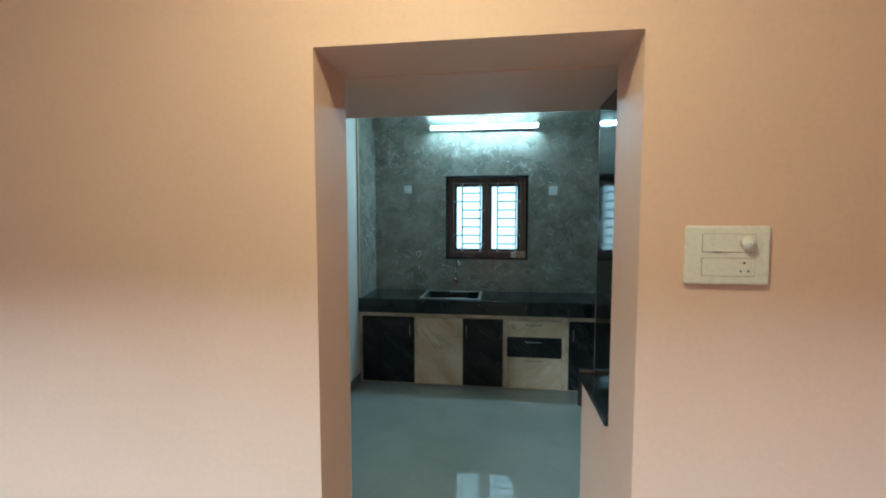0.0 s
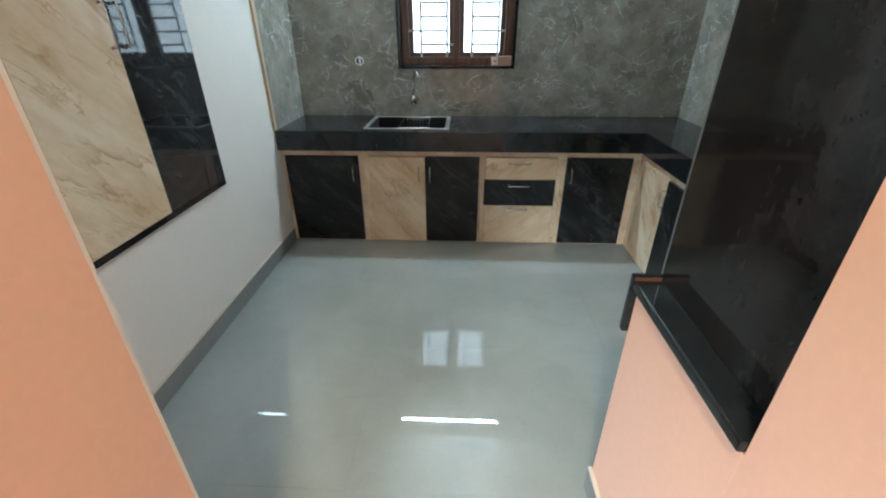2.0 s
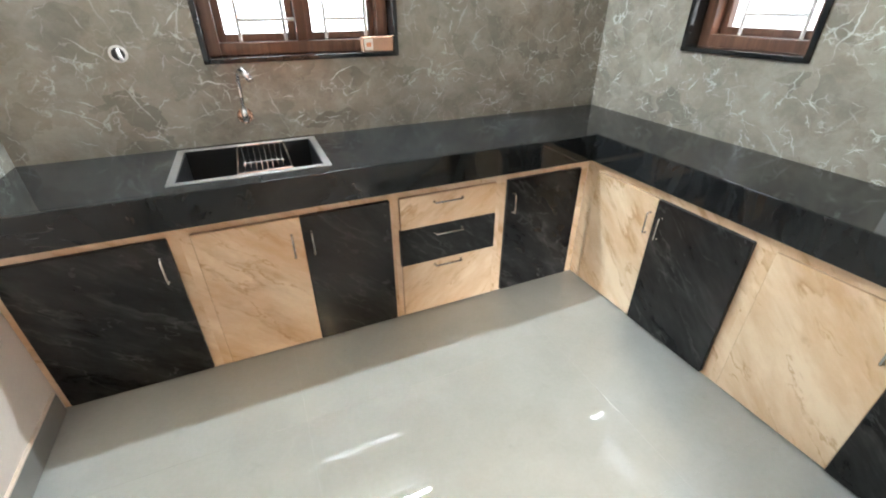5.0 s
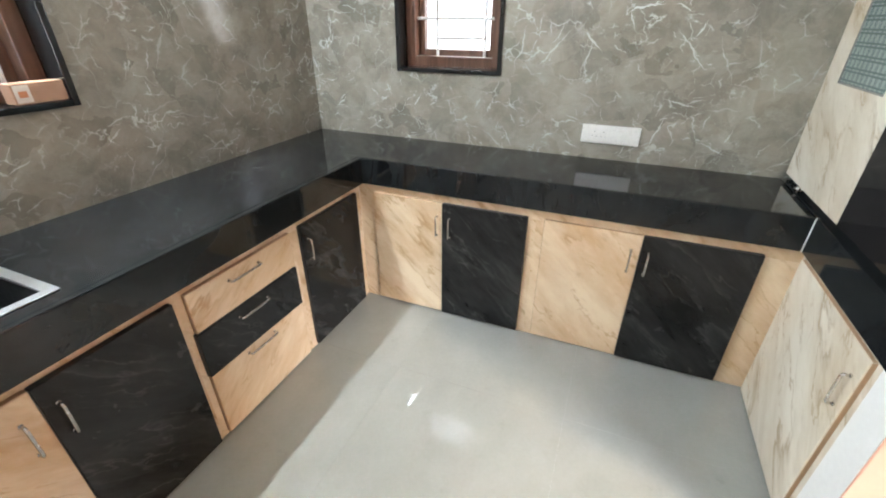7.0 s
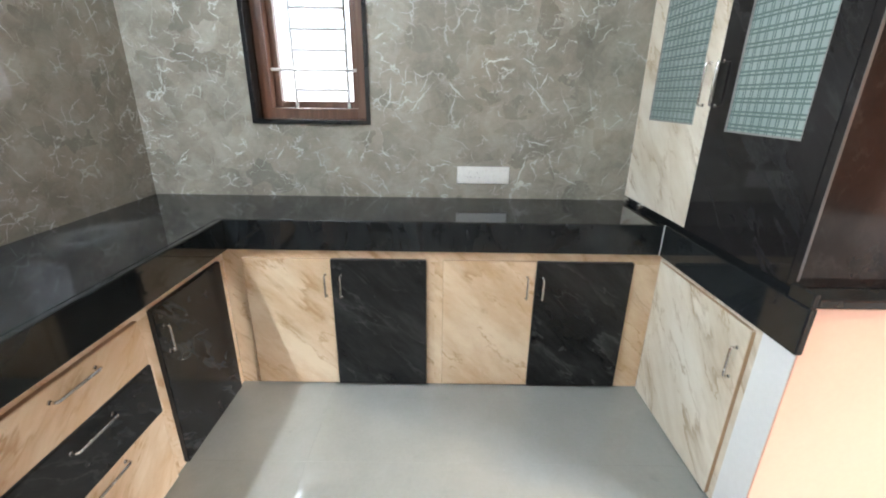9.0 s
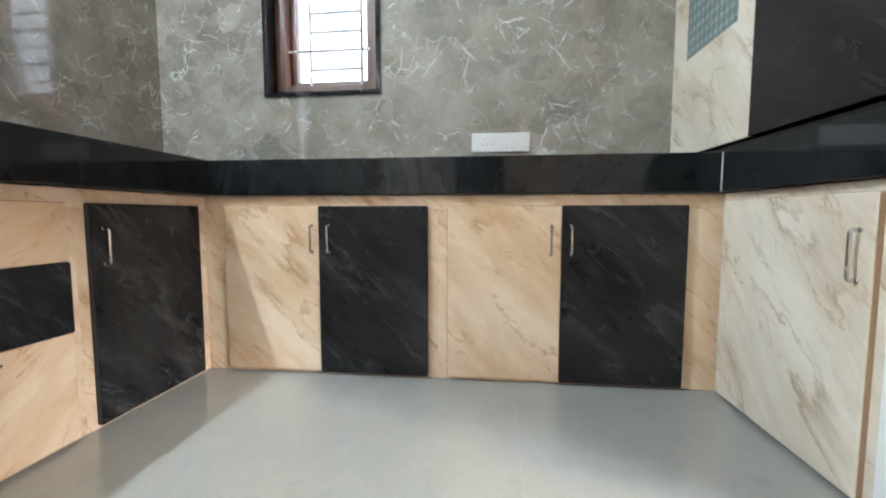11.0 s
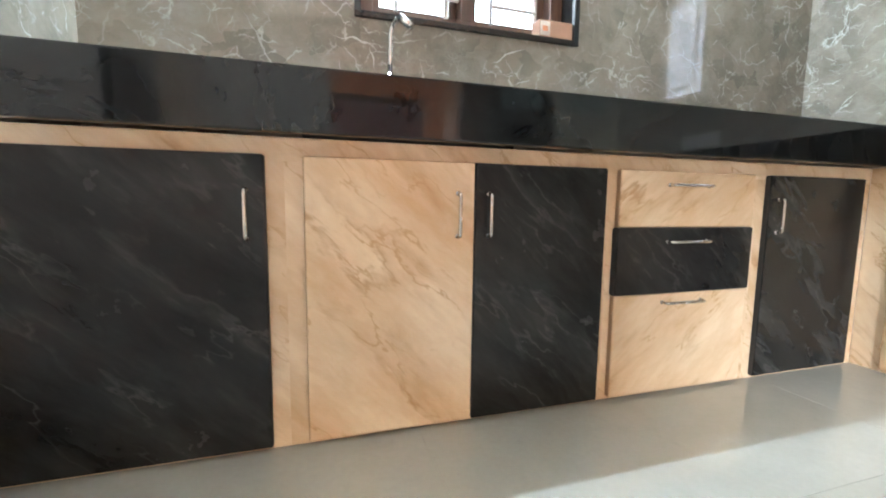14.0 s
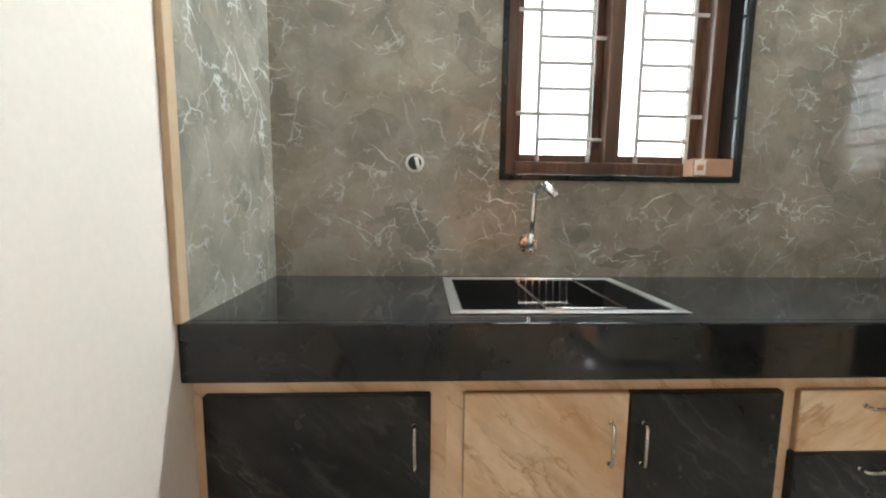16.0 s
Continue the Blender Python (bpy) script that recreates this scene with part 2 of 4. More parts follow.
def floor_tile(name):
    m, t, b = shader(name, 0.06, coat=0.0, spec=0.75)
    n = Nodes(t)
    co = n.co = n.t.nodes.new("ShaderNodeNewGeometry").outputs["Position"]
    warp = n.vadd(co, n.noise(1.6, 4, 0.6, co)[1], 0.5)
    c = n.ramp(n.noise(1.7, 6, 0.6, warp)[0], ((0.28, (0.258, 0.260, 0.241)), (0.5, (0.290, 0.291, 0.271)), (0.75, (0.330, 0.330, 0.309))))
    fine = n.ramp(n.noise(60, 3, 0.6, co)[0], ((0.3, 0.97), (0.7, 1.02)))
    smut = n.ramp(n.noise(7, 6, 0.7, n.mapped(loc=(2, 7, 0)))[0], ((0.62, 1.0), (0.78, 0.86)))
    n.link(n.mix(1.0, n.mix(1.0, c, fine, "MULTIPLY"), smut, "MULTIPLY"), b.inputs["Base Color"])
    n.link(n.ramp(n.noise(4, 6, 0.65)[0], ((0.35, 0.004), (0.8, 0.016))), b.inputs["Roughness"])
    n.bump(n.noise(1.4, 1)[0], 0.006, 0.01, b)
    return m


def teak(name):
    m, t, b = shader(name, 0.28, coat=0.3)
    n = Nodes(t)
    s = n.mapped((22, 22, 1.6))
    c = n.ramp(n.noise(1.2, 6, 0.6, s, 0.4)[0], ((0.3, (0.066, 0.031, 0.020)), (0.55, (0.130, 0.064, 0.040)), (0.75, (0.185, 0.104, 0.070))))
    n.link(c, b.inputs["Base Color"])
    n.bump(n.noise(3, 4, 0.5, s)[0], 0.1, 0.002, b)
    return m


def emitter(name, color, strength):
    m = bpy.data.materials.new(name)
    m.use_nodes = True
    t = m.node_tree
    e = t.nodes.new("ShaderNodeEmission")
    e.inputs[0].default_value, e.inputs[1].default_value = (*color, 1), strength
    t.links.new(e.outputs[0], t.nodes["Material Output"].inputs[0])
    return m


def clear_glass(name, tint=(0.95, 0.98, 0.97)):
    m, t, b = shader(name, 0.0)
    b.inputs["Base Color"].default_value = (*tint, 1)
    b.inputs["Transmission Weight"].default_value = 1.0
    b.inputs["IOR"].default_value = 1.45
    return m


def checked_glass(name):
    """Sea-green patterned glass: double lines crossing on a pale frosted ground."""
    m, t, b = shader(name, 0.16, coat=0.5)
    n = Nodes(t)
    sep = n.t.nodes.new("ShaderNodeSeparateXYZ")
    n.link(n.co, sep.inputs[0])

    def lines(out, pitch):
        u = n.math("FRACT", n.math("MULTIPLY", out, 1 / pitch))
        a = n.math("LESS_THAN", n.math("ABSOLUTE", n.math("SUBTRACT", u, 0.30)), 0.07)
        c = n.math("LESS_THAN", n.math("ABSOLUTE", n.math("SUBTRACT", u, 0.58)), 0.07)
        return n.math("MAXIMUM", a, c)

    k = n.math("MAXIMUM", lines(sep.outputs[0], 0.036), lines(sep.outputs[2], 0.042))
    ground = n.ramp(n.noise(5, 4)[0], ((0.3, (0.23, 0.29, 0.27)), (0.7, (0.31, 0.37, 0.345))))
    n.link(n.mix(n.math("MULTIPLY", k, 0.85), ground, (0.085, 0.13, 0.12)), b.inputs["Base Color"])
    n.bump(k, 0.25, 0.001, b)
    return m


CREAM_WALL = plaster("cream_wall_paint", (0.76, 0.675, 0.60), (0.81, 0.73, 0.655), bump=0.08)
PEACH_WALL = plaster("peach_wall_paint", (0.78, 0.475, 0.345), (0.83, 0.515, 0.38), bump=0.10)
WHITE_PAINT = plaster("white_ceiling_paint", (0.78, 0.78, 0.76), (0.84, 0.84, 0.82))
CREAM_LAM = laminate("cream_marble_laminate", (0.63, 0.42, 0.24), (0.83, 0.67, 0.475), (0.40, 0.215, 0.085), (0.48, 0.28, 0.125), 0.17, 47, 0.72)
PALE_LAM = laminate("pale_marble_laminate", (0.66, 0.56, 0.42), (0.84, 0.77, 0.645), (0.38, 0.27, 0.15), (0.46, 0.34, 0.20), 0.15, 47, 0.72)
BLACK_LAM = laminate("black_marble_laminate", (0.003, 0.003, 0.003), (0.027, 0.027, 0.027), (0.11, 0.11, 0.106), (0.12, 0.12, 0.115), 0.20, 47, 0.30, 0.26, 0.0)
CREAM_DRAWER = laminate("cream_drawer_laminate", (0.63, 0.42, 0.24), (0.83, 0.67, 0.475), (0.40, 0.215, 0.085), (0.48, 0.28, 0.125), 0.17, -52, 0.72)
BLACK_CLOUD = laminate("black_clouded_laminate", (0.006, 0.006, 0.006), (0.036, 0.037, 0.037), (0.08, 0.08, 0.08), (0.09, 0.09, 0.09), 0.04, 47, 0.30)
BLACK_GLOSS = laminate("black_gloss_laminate", (0.010, 0.009, 0.009), (0.020, 0.018, 0.018), (0.05, 0.05, 0.05), (0.04, 0.04, 0.04), 0.06, 47, 0.35, 0.28, 0.0)
EDGE_BROWN = plain("brown_edge_band", (0.40, 0.25, 0.14), 0.45)
MARBLE = brown_marble("polished_brown_marble_tile")
GRANITE = granite("black_granite")
TRIM_TAN = plain("tan_tile_edge", (0.50, 0.36, 0.23), 0.5)
CEMENT_EDGE = plain("cream_cement_edge", (0.60, 0.50, 0.40), 0.6)
FLOOR_TILE = floor_tile("polished_grey_floor_tile")
GROUT = plain("floor_grout", (0.36, 0.36, 0.34), 0.4)
SKIRT_TILE = plain("grey_skirting_tile", (0.235, 0.23, 0.215), 0.14, scale=6)
TEAK = teak("varnished_teak")
STEEL = plain("brushed_steel", (0.62, 0.60, 0.57), 0.22, 1.0)
RIM_STEEL = plain("satin_sink_steel", (0.55, 0.55, 0.53), 0.35, 1.0)
CHROME = plain("chrome", (0.80, 0.80, 0.80), 0.07, 1.0, 0.02)
WHITE_PLASTIC = plain("white_switch_plastic", (0.80, 0.79, 0.76), 0.28, vary=0.02)
CREAM_PLASTIC = plain("cream_switch_plastic", (0.84, 0.72, 0.63), 0.28, vary=0.02)
PIN_GREY = plain("grey_pin_hole", (0.22, 0.22, 0.21), 0.6)
DARK_PLASTIC = plain("dark_hole", (0.02, 0.02, 0.02), 0.6)
BAR_PAINT = plain("white_bar_paint", (0.78, 0.77, 0.75), 0.45)
BASIN = plain("black_quartz_basin", (0.012, 0.012, 0.012), 0.35)
TUBE_GLOW = emitter("lit_tube", (0.84, 0.97, 1.0), 630.0)
PANE = clear_glass("window_glass")
CHECK_GLASS = checked_glass("checked_green_glass")
# pink base colour stands for warm reflections on the tap flange
WARM_CHROME = plain("chrome_with_pink_reflection", (0.72, 0.40, 0.27), 0.25, 0.8)
CARD_ORANGE = plain("orange_card", (0.62, 0.25, 0.12), 0.6)
CARD_BROWN = plain("brown_card", (0.42, 0.24, 0.15), 0.6)
CARD_WHITE = plain("white_card", (0.75, 0.68, 0.60), 0.6)
OUT_WALL = plaster("pale_outside_wall", (0.66, 0.62, 0.54), (0.74, 0.70, 0.62))
RED_WALL = plaster("brick_red_outside_wall", (0.42, 0.16, 0.10), (0.50, 0.20, 0.13))
PINK_WALL = plaster("dull_red_house_paint", (0.80, 0.44, 0.37), (0.85, 0.49, 0.41))
DARK_WOOD = plain("dark_stained_wood", (0.035, 0.018, 0.012), 0.5)
EARTH = plain("dry_earth", (0.30, 0.23, 0.16), 0.9, vary=0.25, scale=4)

# ---- mesh helpers ----


def box(bm, x0, x1, y0, y1, z0, z1, bevel=0.0, segs=2):
    g = bmesh.ops.create_cube(bm, size=1.0)
    for v in g["verts"]:
        v.co = Vector((x0 + (v.co.x + 0.5) * (x1 - x0), y0 + (v.co.y + 0.5) * (y1 - y0), z0 + (v.co.z + 0.5) * (z1 - z0)))
    if bevel:
        edges = list({e for v in g["verts"] for e in v.link_edges})
        bmesh.ops.bevel(bm, geom=edges, offset=bevel, segments=segs, affect="EDGES", profile=0.6)


def rod(bm, a, b, r, seg=12, r2=None, cap=True):
    a, b = Vector(a), Vector(b)
    m = Matrix.Translation((a + b) / 2) @ (b - a).to_track_quat("Z", "Y").to_matrix().to_4x4()
    bmesh.ops.create_cone(bm, cap_ends=cap, segments=seg, radius1=r, radius2=r if r2 is None else r2, depth=(b - a).length, matrix=m)


def tube_path(bm, pts, r, seg=10):
    """A bent round bar through points, with rings square to the path."""
    rings = []
    pts = [Vector(p) for p in pts]
    for i, p in enumerate(pts):
        d = (pts[min(i + 1, len(pts) - 1)] - pts[max(i - 1, 0)]).normalized()
        q = d.to_track_quat("Z", "Y")
        rings.append([bm.verts.new(p + q @ Vector((r * math.cos(2 * math.pi * k / seg), r * math.sin(2 * math.pi * k / seg), 0))) for k in range(seg)])
    for s, e in zip(rings, rings[1:]):
        best = min(range(seg), key=lambda o: sum((s[k].co - e[(k + o) % seg].co).length for k in range(seg)))
        for k in range(seg):
            bm.faces.new((s[k], s[(k + 1) % seg], e[(k + 1 + best) % seg], e[(k + best) % seg]))
    bm.faces.new(rings[0][::-1])
    bm.faces.new(rings[-1])
    bmesh.ops.recalc_face_normals(bm, faces=bm.faces)


def mesh(name, bm, material, smooth=False):
    me = bpy.data.meshes.new(name)
    bm.to_mesh(me)
    bm.free()
    me.materials.append(material)
    if smooth:
        me.shade_smooth()
    return me


def part(name, bm, material, parent, label="", smooth=False):
    ob = new(name, mesh(name, bm, material, smooth))
    if parent:
        ob.parent = parent
    return tagged(ob, label)


def boxes(*specs, bevel=0.0):
    bm = bmesh.new()
    for s in specs:
        box(bm, *s, bevel=bevel)
    return bm


def structure(name, bm, material, label, category):
    return tagged(part(name, bm, material, None), label, category, kind="structure")


def thing(name, label, category, at=(0, 0, 0), group=""):
    ob = tagged(new(name), label, category, group)
    ob.empty_display_size = 0.05
    ob.location = at
    return ob


# ---- the setting ----
T = 0.24
structure("ground", boxes((-60, 60, -60, 60, -0.5, -0.35)), EARTH, "dry brown earth round the house", "ground")
gr = structure("floor", boxes((HALL_L, HALL_R, HALL_BACK, HALL_Y + 0.1, -0.35, -0.0012), (LEFT_X, RIGHT_X, HALL_Y + 0.1, BACK_Y, -0.35, -0.0012)), GROUT, "polished grey vitrified tile floor, wet-looking and clean", "floor")
b0, b1, b2, b3 = WIN_B
v0, v1, v2, v3 = 1.365, 1.535, 2.525, 2.695
structure("wall_back", boxes(
    (LEFT_X - T, b0, BACK_Y + 0.012, BACK_Y + T, -0.3, CEIL), (b1, v0, BACK_Y + 0.012, BACK_Y + T, -0.3, CEIL), (v1, RIGHT_X + T, BACK_Y + 0.012, BACK_Y + T, -0.3, CEIL),
    (v0, v1, BACK_Y + 0.012, BACK_Y + T, -0.3, v2), (v0, v1, BACK_Y + 0.012, BACK_Y + T, v3, CEIL),
    (b0, b1, BACK_Y + 0.012, BACK_Y + T, -0.3, b2), (b0, b1, BACK_Y + 0.012, BACK_Y + T, b3, CEIL)), CREAM_WALL, "cream plastered kitchen wall behind marble tiling", "wall")
r0, r1, r2, r3 = WIN_R
structure("wall_right", boxes(
    (RIGHT_X + 0.012, RIGHT_X + T, WALL_IN, r0, -0.3, CEIL), (RIGHT_X + 0.012, RIGHT_X + T, r1, BACK_Y + 0.012, -0.3, CEIL),
    (RIGHT_X + 0.012, RIGHT_X + T, r0, r1, -0.3, r2), (RIGHT_X + 0.012, RIGHT_X + T, r0, r1, r3, CEIL)), CREAM_WALL, "cream plastered kitchen wall behind marble tiling", "wall")
structure("wall_left", boxes((LEFT_X - T, LEFT_X, WALL_IN, BACK_Y + 0.012, -0.3, CEIL)), CREAM_WALL, "plain cream painted kitchen wall", "wall")
structure("wall_hall", boxes(
    (HALL_L, OPEN_L, HALL_Y, WALL_IN, -0.3, CEIL), (OPEN_R, HALL_R, HALL_Y, WALL_IN, -0.3, CEIL), (OPEN_L, OPEN_R, HALL_Y, WALL_IN, OPEN_TOP, CEIL)), PEACH_WALL, "peach painted thick wall with a plain open doorway", "wall")
structure("wall_near", boxes((LEFT_X, OPEN_L, WALL_IN + 0.0005, WALL_IN + 0.008, 0.0, 2.222), (LEFT_X, RIGHT_X, WALL_IN + 0.0005, WALL_IN + 0.008, 2.322, CEIL)), CREAM_WALL, "cream painted kitchen side of the doorway wall", "wall")
structure("loft_slab", boxes((LEFT_X, RIGHT_X, WALL_IN, 3.17, 2.222, 2.322)), PEACH_WALL, "peach painted concrete loft slab over the doorway", "loft")
structure("ceiling", boxes((HALL_L - T, HALL_R + T, HALL_BACK - T, WALL_IN, CEIL, CEIL + 0.15), (LEFT_X - T, RIGHT_X + T, WALL_IN, BACK_Y + T, CEIL, CEIL + 0.15)), WHITE_PAINT, "plain white painted ceiling", "ceiling")
h0, h1, h2, h3 = WIN_H
d0, d1, d3 = LIGHT_GAP_H
# the wide opening d0 to d1 is added to shape the strip lamp's light
structure("wall_hall_back", boxes(
    (HALL_L, d0, HALL_BACK - T, HALL_BACK, -0.3, CEIL), (d0, d1, HALL_BACK - T, HALL_BACK, d3, CEIL), (d1, h0, HALL_BACK - T, HALL_BACK, -0.3, CEIL),
    (h0, h1, HALL_BACK - T, HALL_BACK, -0.3, h2), (h0, h1, HALL_BACK - T, HALL_BACK, h3, CEIL), (h1, HALL_R, HALL_BACK - T, HALL_BACK, -0.3, CEIL)),
    PEACH_WALL, "peach painted hall wall with a window and an added unseen opening", "wall")
structure("wall_hall_left", boxes((HALL_L - T, HALL_L, HALL_BACK - T, WALL_IN, -0.3, CEIL)), PEACH_WALL, "plain peach painted hall wall", "wall")
structure("wall_hall_right", boxes((HALL_R, HALL_R + T, HALL_BACK - T, WALL_IN, -0.3, CEIL)), PEACH_WALL, "plain peach painted hall wall", "wall")

# marble cladding, with the two windows cut out
E4 = 0.012
structure("tile_cladding_back", boxes(
    (LEFT_X, b0, BACK_Y, BACK_Y + E4, TOP_Z - 0.02, CEIL), (b1, v0, BACK_Y, BACK_Y + E4, TOP_Z - 0.02, CEIL), (v1, RIGHT_X + E4, BACK_Y, BACK_Y + E4, TOP_Z - 0.02, CEIL),
    (v0, v1, BACK_Y, BACK_Y + E4, TOP_Z - 0.02, v2), (v0, v1, BACK_Y, BACK_Y + E4, v3, CEIL),
    (b0, b1, BACK_Y, BACK_Y + E4, TOP_Z - 0.02, b2), (b0, b1, BACK_Y, BACK_Y + E4, b3, CEIL)), MARBLE, "polished grey-brown marble tiles with broken white veins", "wall tiles")
structure("tile_cladding_right", boxes(
    (RIGHT_X, RIGHT_X + E4, 2.58, r0, TOP_Z - 0.02, CEIL), (RIGHT_X, RIGHT_X + E4, r1, BACK_Y - 0.001, TOP_Z - 0.02, CEIL),
    (RIGHT_X, RIGHT_X + E4, r0, r1, TOP_Z - 0.02, r2), (RIGHT_X, RIGHT_X + E4, r0, r1, r3, CEIL)), MARBLE, "polished grey-brown marble tiles with broken white veins", "wall tiles")
structure("tile_cladding_left", boxes((LEFT_X, LEFT_X + 0.014, NOSE_B + 0.025, BACK_Y, TOP_Z - 0.02, CEIL)), MARBLE, "polished grey-brown marble tiles returning over the counter end", "wall tiles")
structure("tile_edge_trim", boxes((LEFT_X, LEFT_X + 0.017, NOSE_B - 0.01, NOSE_B + 0.025, TOP_Z + 0.002, CEIL), bevel=0.003), TRIM_TAN, "tan strip finishing the edge of the marble tiles", "trim")

# skirting with a cream top edge
for nm, spec, cap in (
    ("baseboard_left", (LEFT_X, LEFT_X + 0.012, WALL_IN, FACE_B - 0.02, 0.0, 0.106), (LEFT_X, LEFT_X + 0.014, WALL_IN, FACE_B - 0.02, 0.106, 0.114)),
    ("baseboard_passage", (OPEN_R - 0.012, OPEN_R, HALL_Y, 3.07, 0.0, 0.106), (OPEN_R - 0.014, OPEN_R, HALL_Y, 3.072, 0.106, 0.114)),
    ("baseboard_passage_left", (OPEN_L, OPEN_L + 0.012, HALL_Y, WALL_IN, 0.0, 0.106), (OPEN_L, OPEN_L + 0.014, HALL_Y, WALL_IN, 0.106, 0.114))):
    bb = structure(nm, boxes(spec, bevel=0.002), SKIRT_TILE, "grey tile skirting with a cream top edge", "baseboard")
    part("top_edge", boxes(cap, bevel=0.002), CEMENT_EDGE, bb, "thin cream cement edge")

# half wall between the passage and the short counter
hw = structure("half_wall", boxes((OPEN_R, 0.635, WALL_IN, 3.065, 0.0, TOP_Z - 0.002), bevel=0.004), PEACH_WALL, "low peach half wall beside the passage, white on its kitchen end", "half wall")
part("end_face", boxes((OPEN_R + 0.004, 0.645, 3.065, 3.067, 0.0, TOP_Z - 0.032)), WHITE_PAINT, hw, "white painted end of the half wall")

# ---- windows ----


def ladder_grille(win, x0, x1, z0, z1, rungs, y, long_rows, lo, hi):
    """One bay of a welded window grille: two uprights, rungs, and a few rungs carried out to the frame."""
    u0, u1 = x0 + (x1 - x0) * 0.22, x0 + (x1 - x0) * 0.94
    for u in (u0, u1):
        bm = bmesh.new()
        rod(bm, (u, y, z0 - 0.035), (u, y, z1 + 0.035), 0.0082, 8)
        part("grille_bar", bm, BAR_PAINT, win)
    for i in range(rungs):
        z = z0 + 0.058 + 0.0965 * i
        a, b = lo if i in long_rows[0] else u0, hi if i in long_rows[1] else u1
        bm = bmesh.new()
        rod(bm, (a, y - 0.004, z), (b, y - 0.004, z), 0.0078, 8)
        part("grille_bar", bm, BAR_PAINT, win)


def window(name, w, h, depth, bays, label, surround=True, rungs=7, grille=True, frame_mat=None):
    """A wooden window in its own axes: x along the wall, y outwards from the room face, z up; origin at the lower corner."""
    frame_mat = frame_mat or TEAK
    win = tagged(new(name), label, "window", kind="structure")
    if surround:
        s = 0.022
        bm = boxes((0, s, -0.012, depth - 0.06, 0, h), (w - s, w, -0.012, depth - 0.06, 0, h), (s, w - s, -0.012, depth - 0.06, 0, s), (s, w - s, -0.012, depth - 0.06, h - s, h), bevel=0.003)
        part("granite_surround", bm, GRANITE, win, "polished black granite window surround")
    s = 0.022 if surround else 0.0
    f, y0, y1 = 0.055, depth - 0.11, depth - 0.02
    bm = boxes((s, s + f, y0, y1, s, h - s), (w - s - f, w - s, y0, y1, s, h - s), (s + f, w - s - f, y0, y1, s, s + f), (s + f, w - s - f, y0, y1, h - s - f, h - s), bevel=0.004)
    part("window_frame", bm, frame_mat, win)
    inner = w - 2 * (s + f)
    mull = 0.05
    bw = (inner - mull * (bays - 1)) / bays
    for i in range(bays):
        x0 = s + f + i * (bw + mull)
        x1 = x0 + bw
        if i:
            part("mullion", boxes((x0 - mull, x0, y0, y1, s + f, h - s - f), bevel=0.004), frame_mat, win)
        a = 0.034
        z0, z1 = s + f, h - s - f
        bm = boxes((x0, x0 + a, y1 - 0.03, y1 + 0.015, z0, z1), (x1 - a, x1, y1 - 0.03, y1 + 0.015, z0, z1), (x0 + a, x1 - a, y1 - 0.03, y1 + 0.015, z0, z0 + a), (x0 + a, x1 - a, y1 - 0.03, y1 + 0.015, z1 - a, z1), bevel=0.003)
        sash = part("sash", bm, frame_mat, win)
        p = part("pane", boxes((x0 + a - 0.004, x1 - a + 0.004, y1 - 0.008, y1 - 0.003, z0 + a - 0.004, z1 - a + 0.004)), PANE, sash)
        p.visible_shadow = False
        if grille:
            ladder_grille(win, x0 + a, x1 - a, z0 + a, z1 - a, rungs, y1 - 0.045, ((1, 5), (1, 5)) if bays == 1 else ((1, 5), (0, 4)) if i == 0 else ((), (1, 5)), x0 - 0.055, x1 + 0.045)
    return win


win_b = window("window_1", b1 - b0, b3 - b2, 0.20, 2, "two-sash teak window with white grille and black granite surround")
win_b.matrix_basis = pose(b0, BACK_Y, b2)
win_r = window("window_2", r1 - r0, r3 - r2, 0.19, 1, "narrow teak window with white ladder grille and granite surround")
win_r.matrix_basis = pose(RIGHT_X, r1, r2, 0, 0, -90)
win_h = window("window_3", h1 - h0, h3 - h2, 0.2, 3, "three-sash dark wooden hall window high in a peach wall", surround=False, grille=False, frame_mat=DARK_WOOD)
win_h.matrix_basis = pose(h1, HALL_BACK, h2, 0, 0, 180)

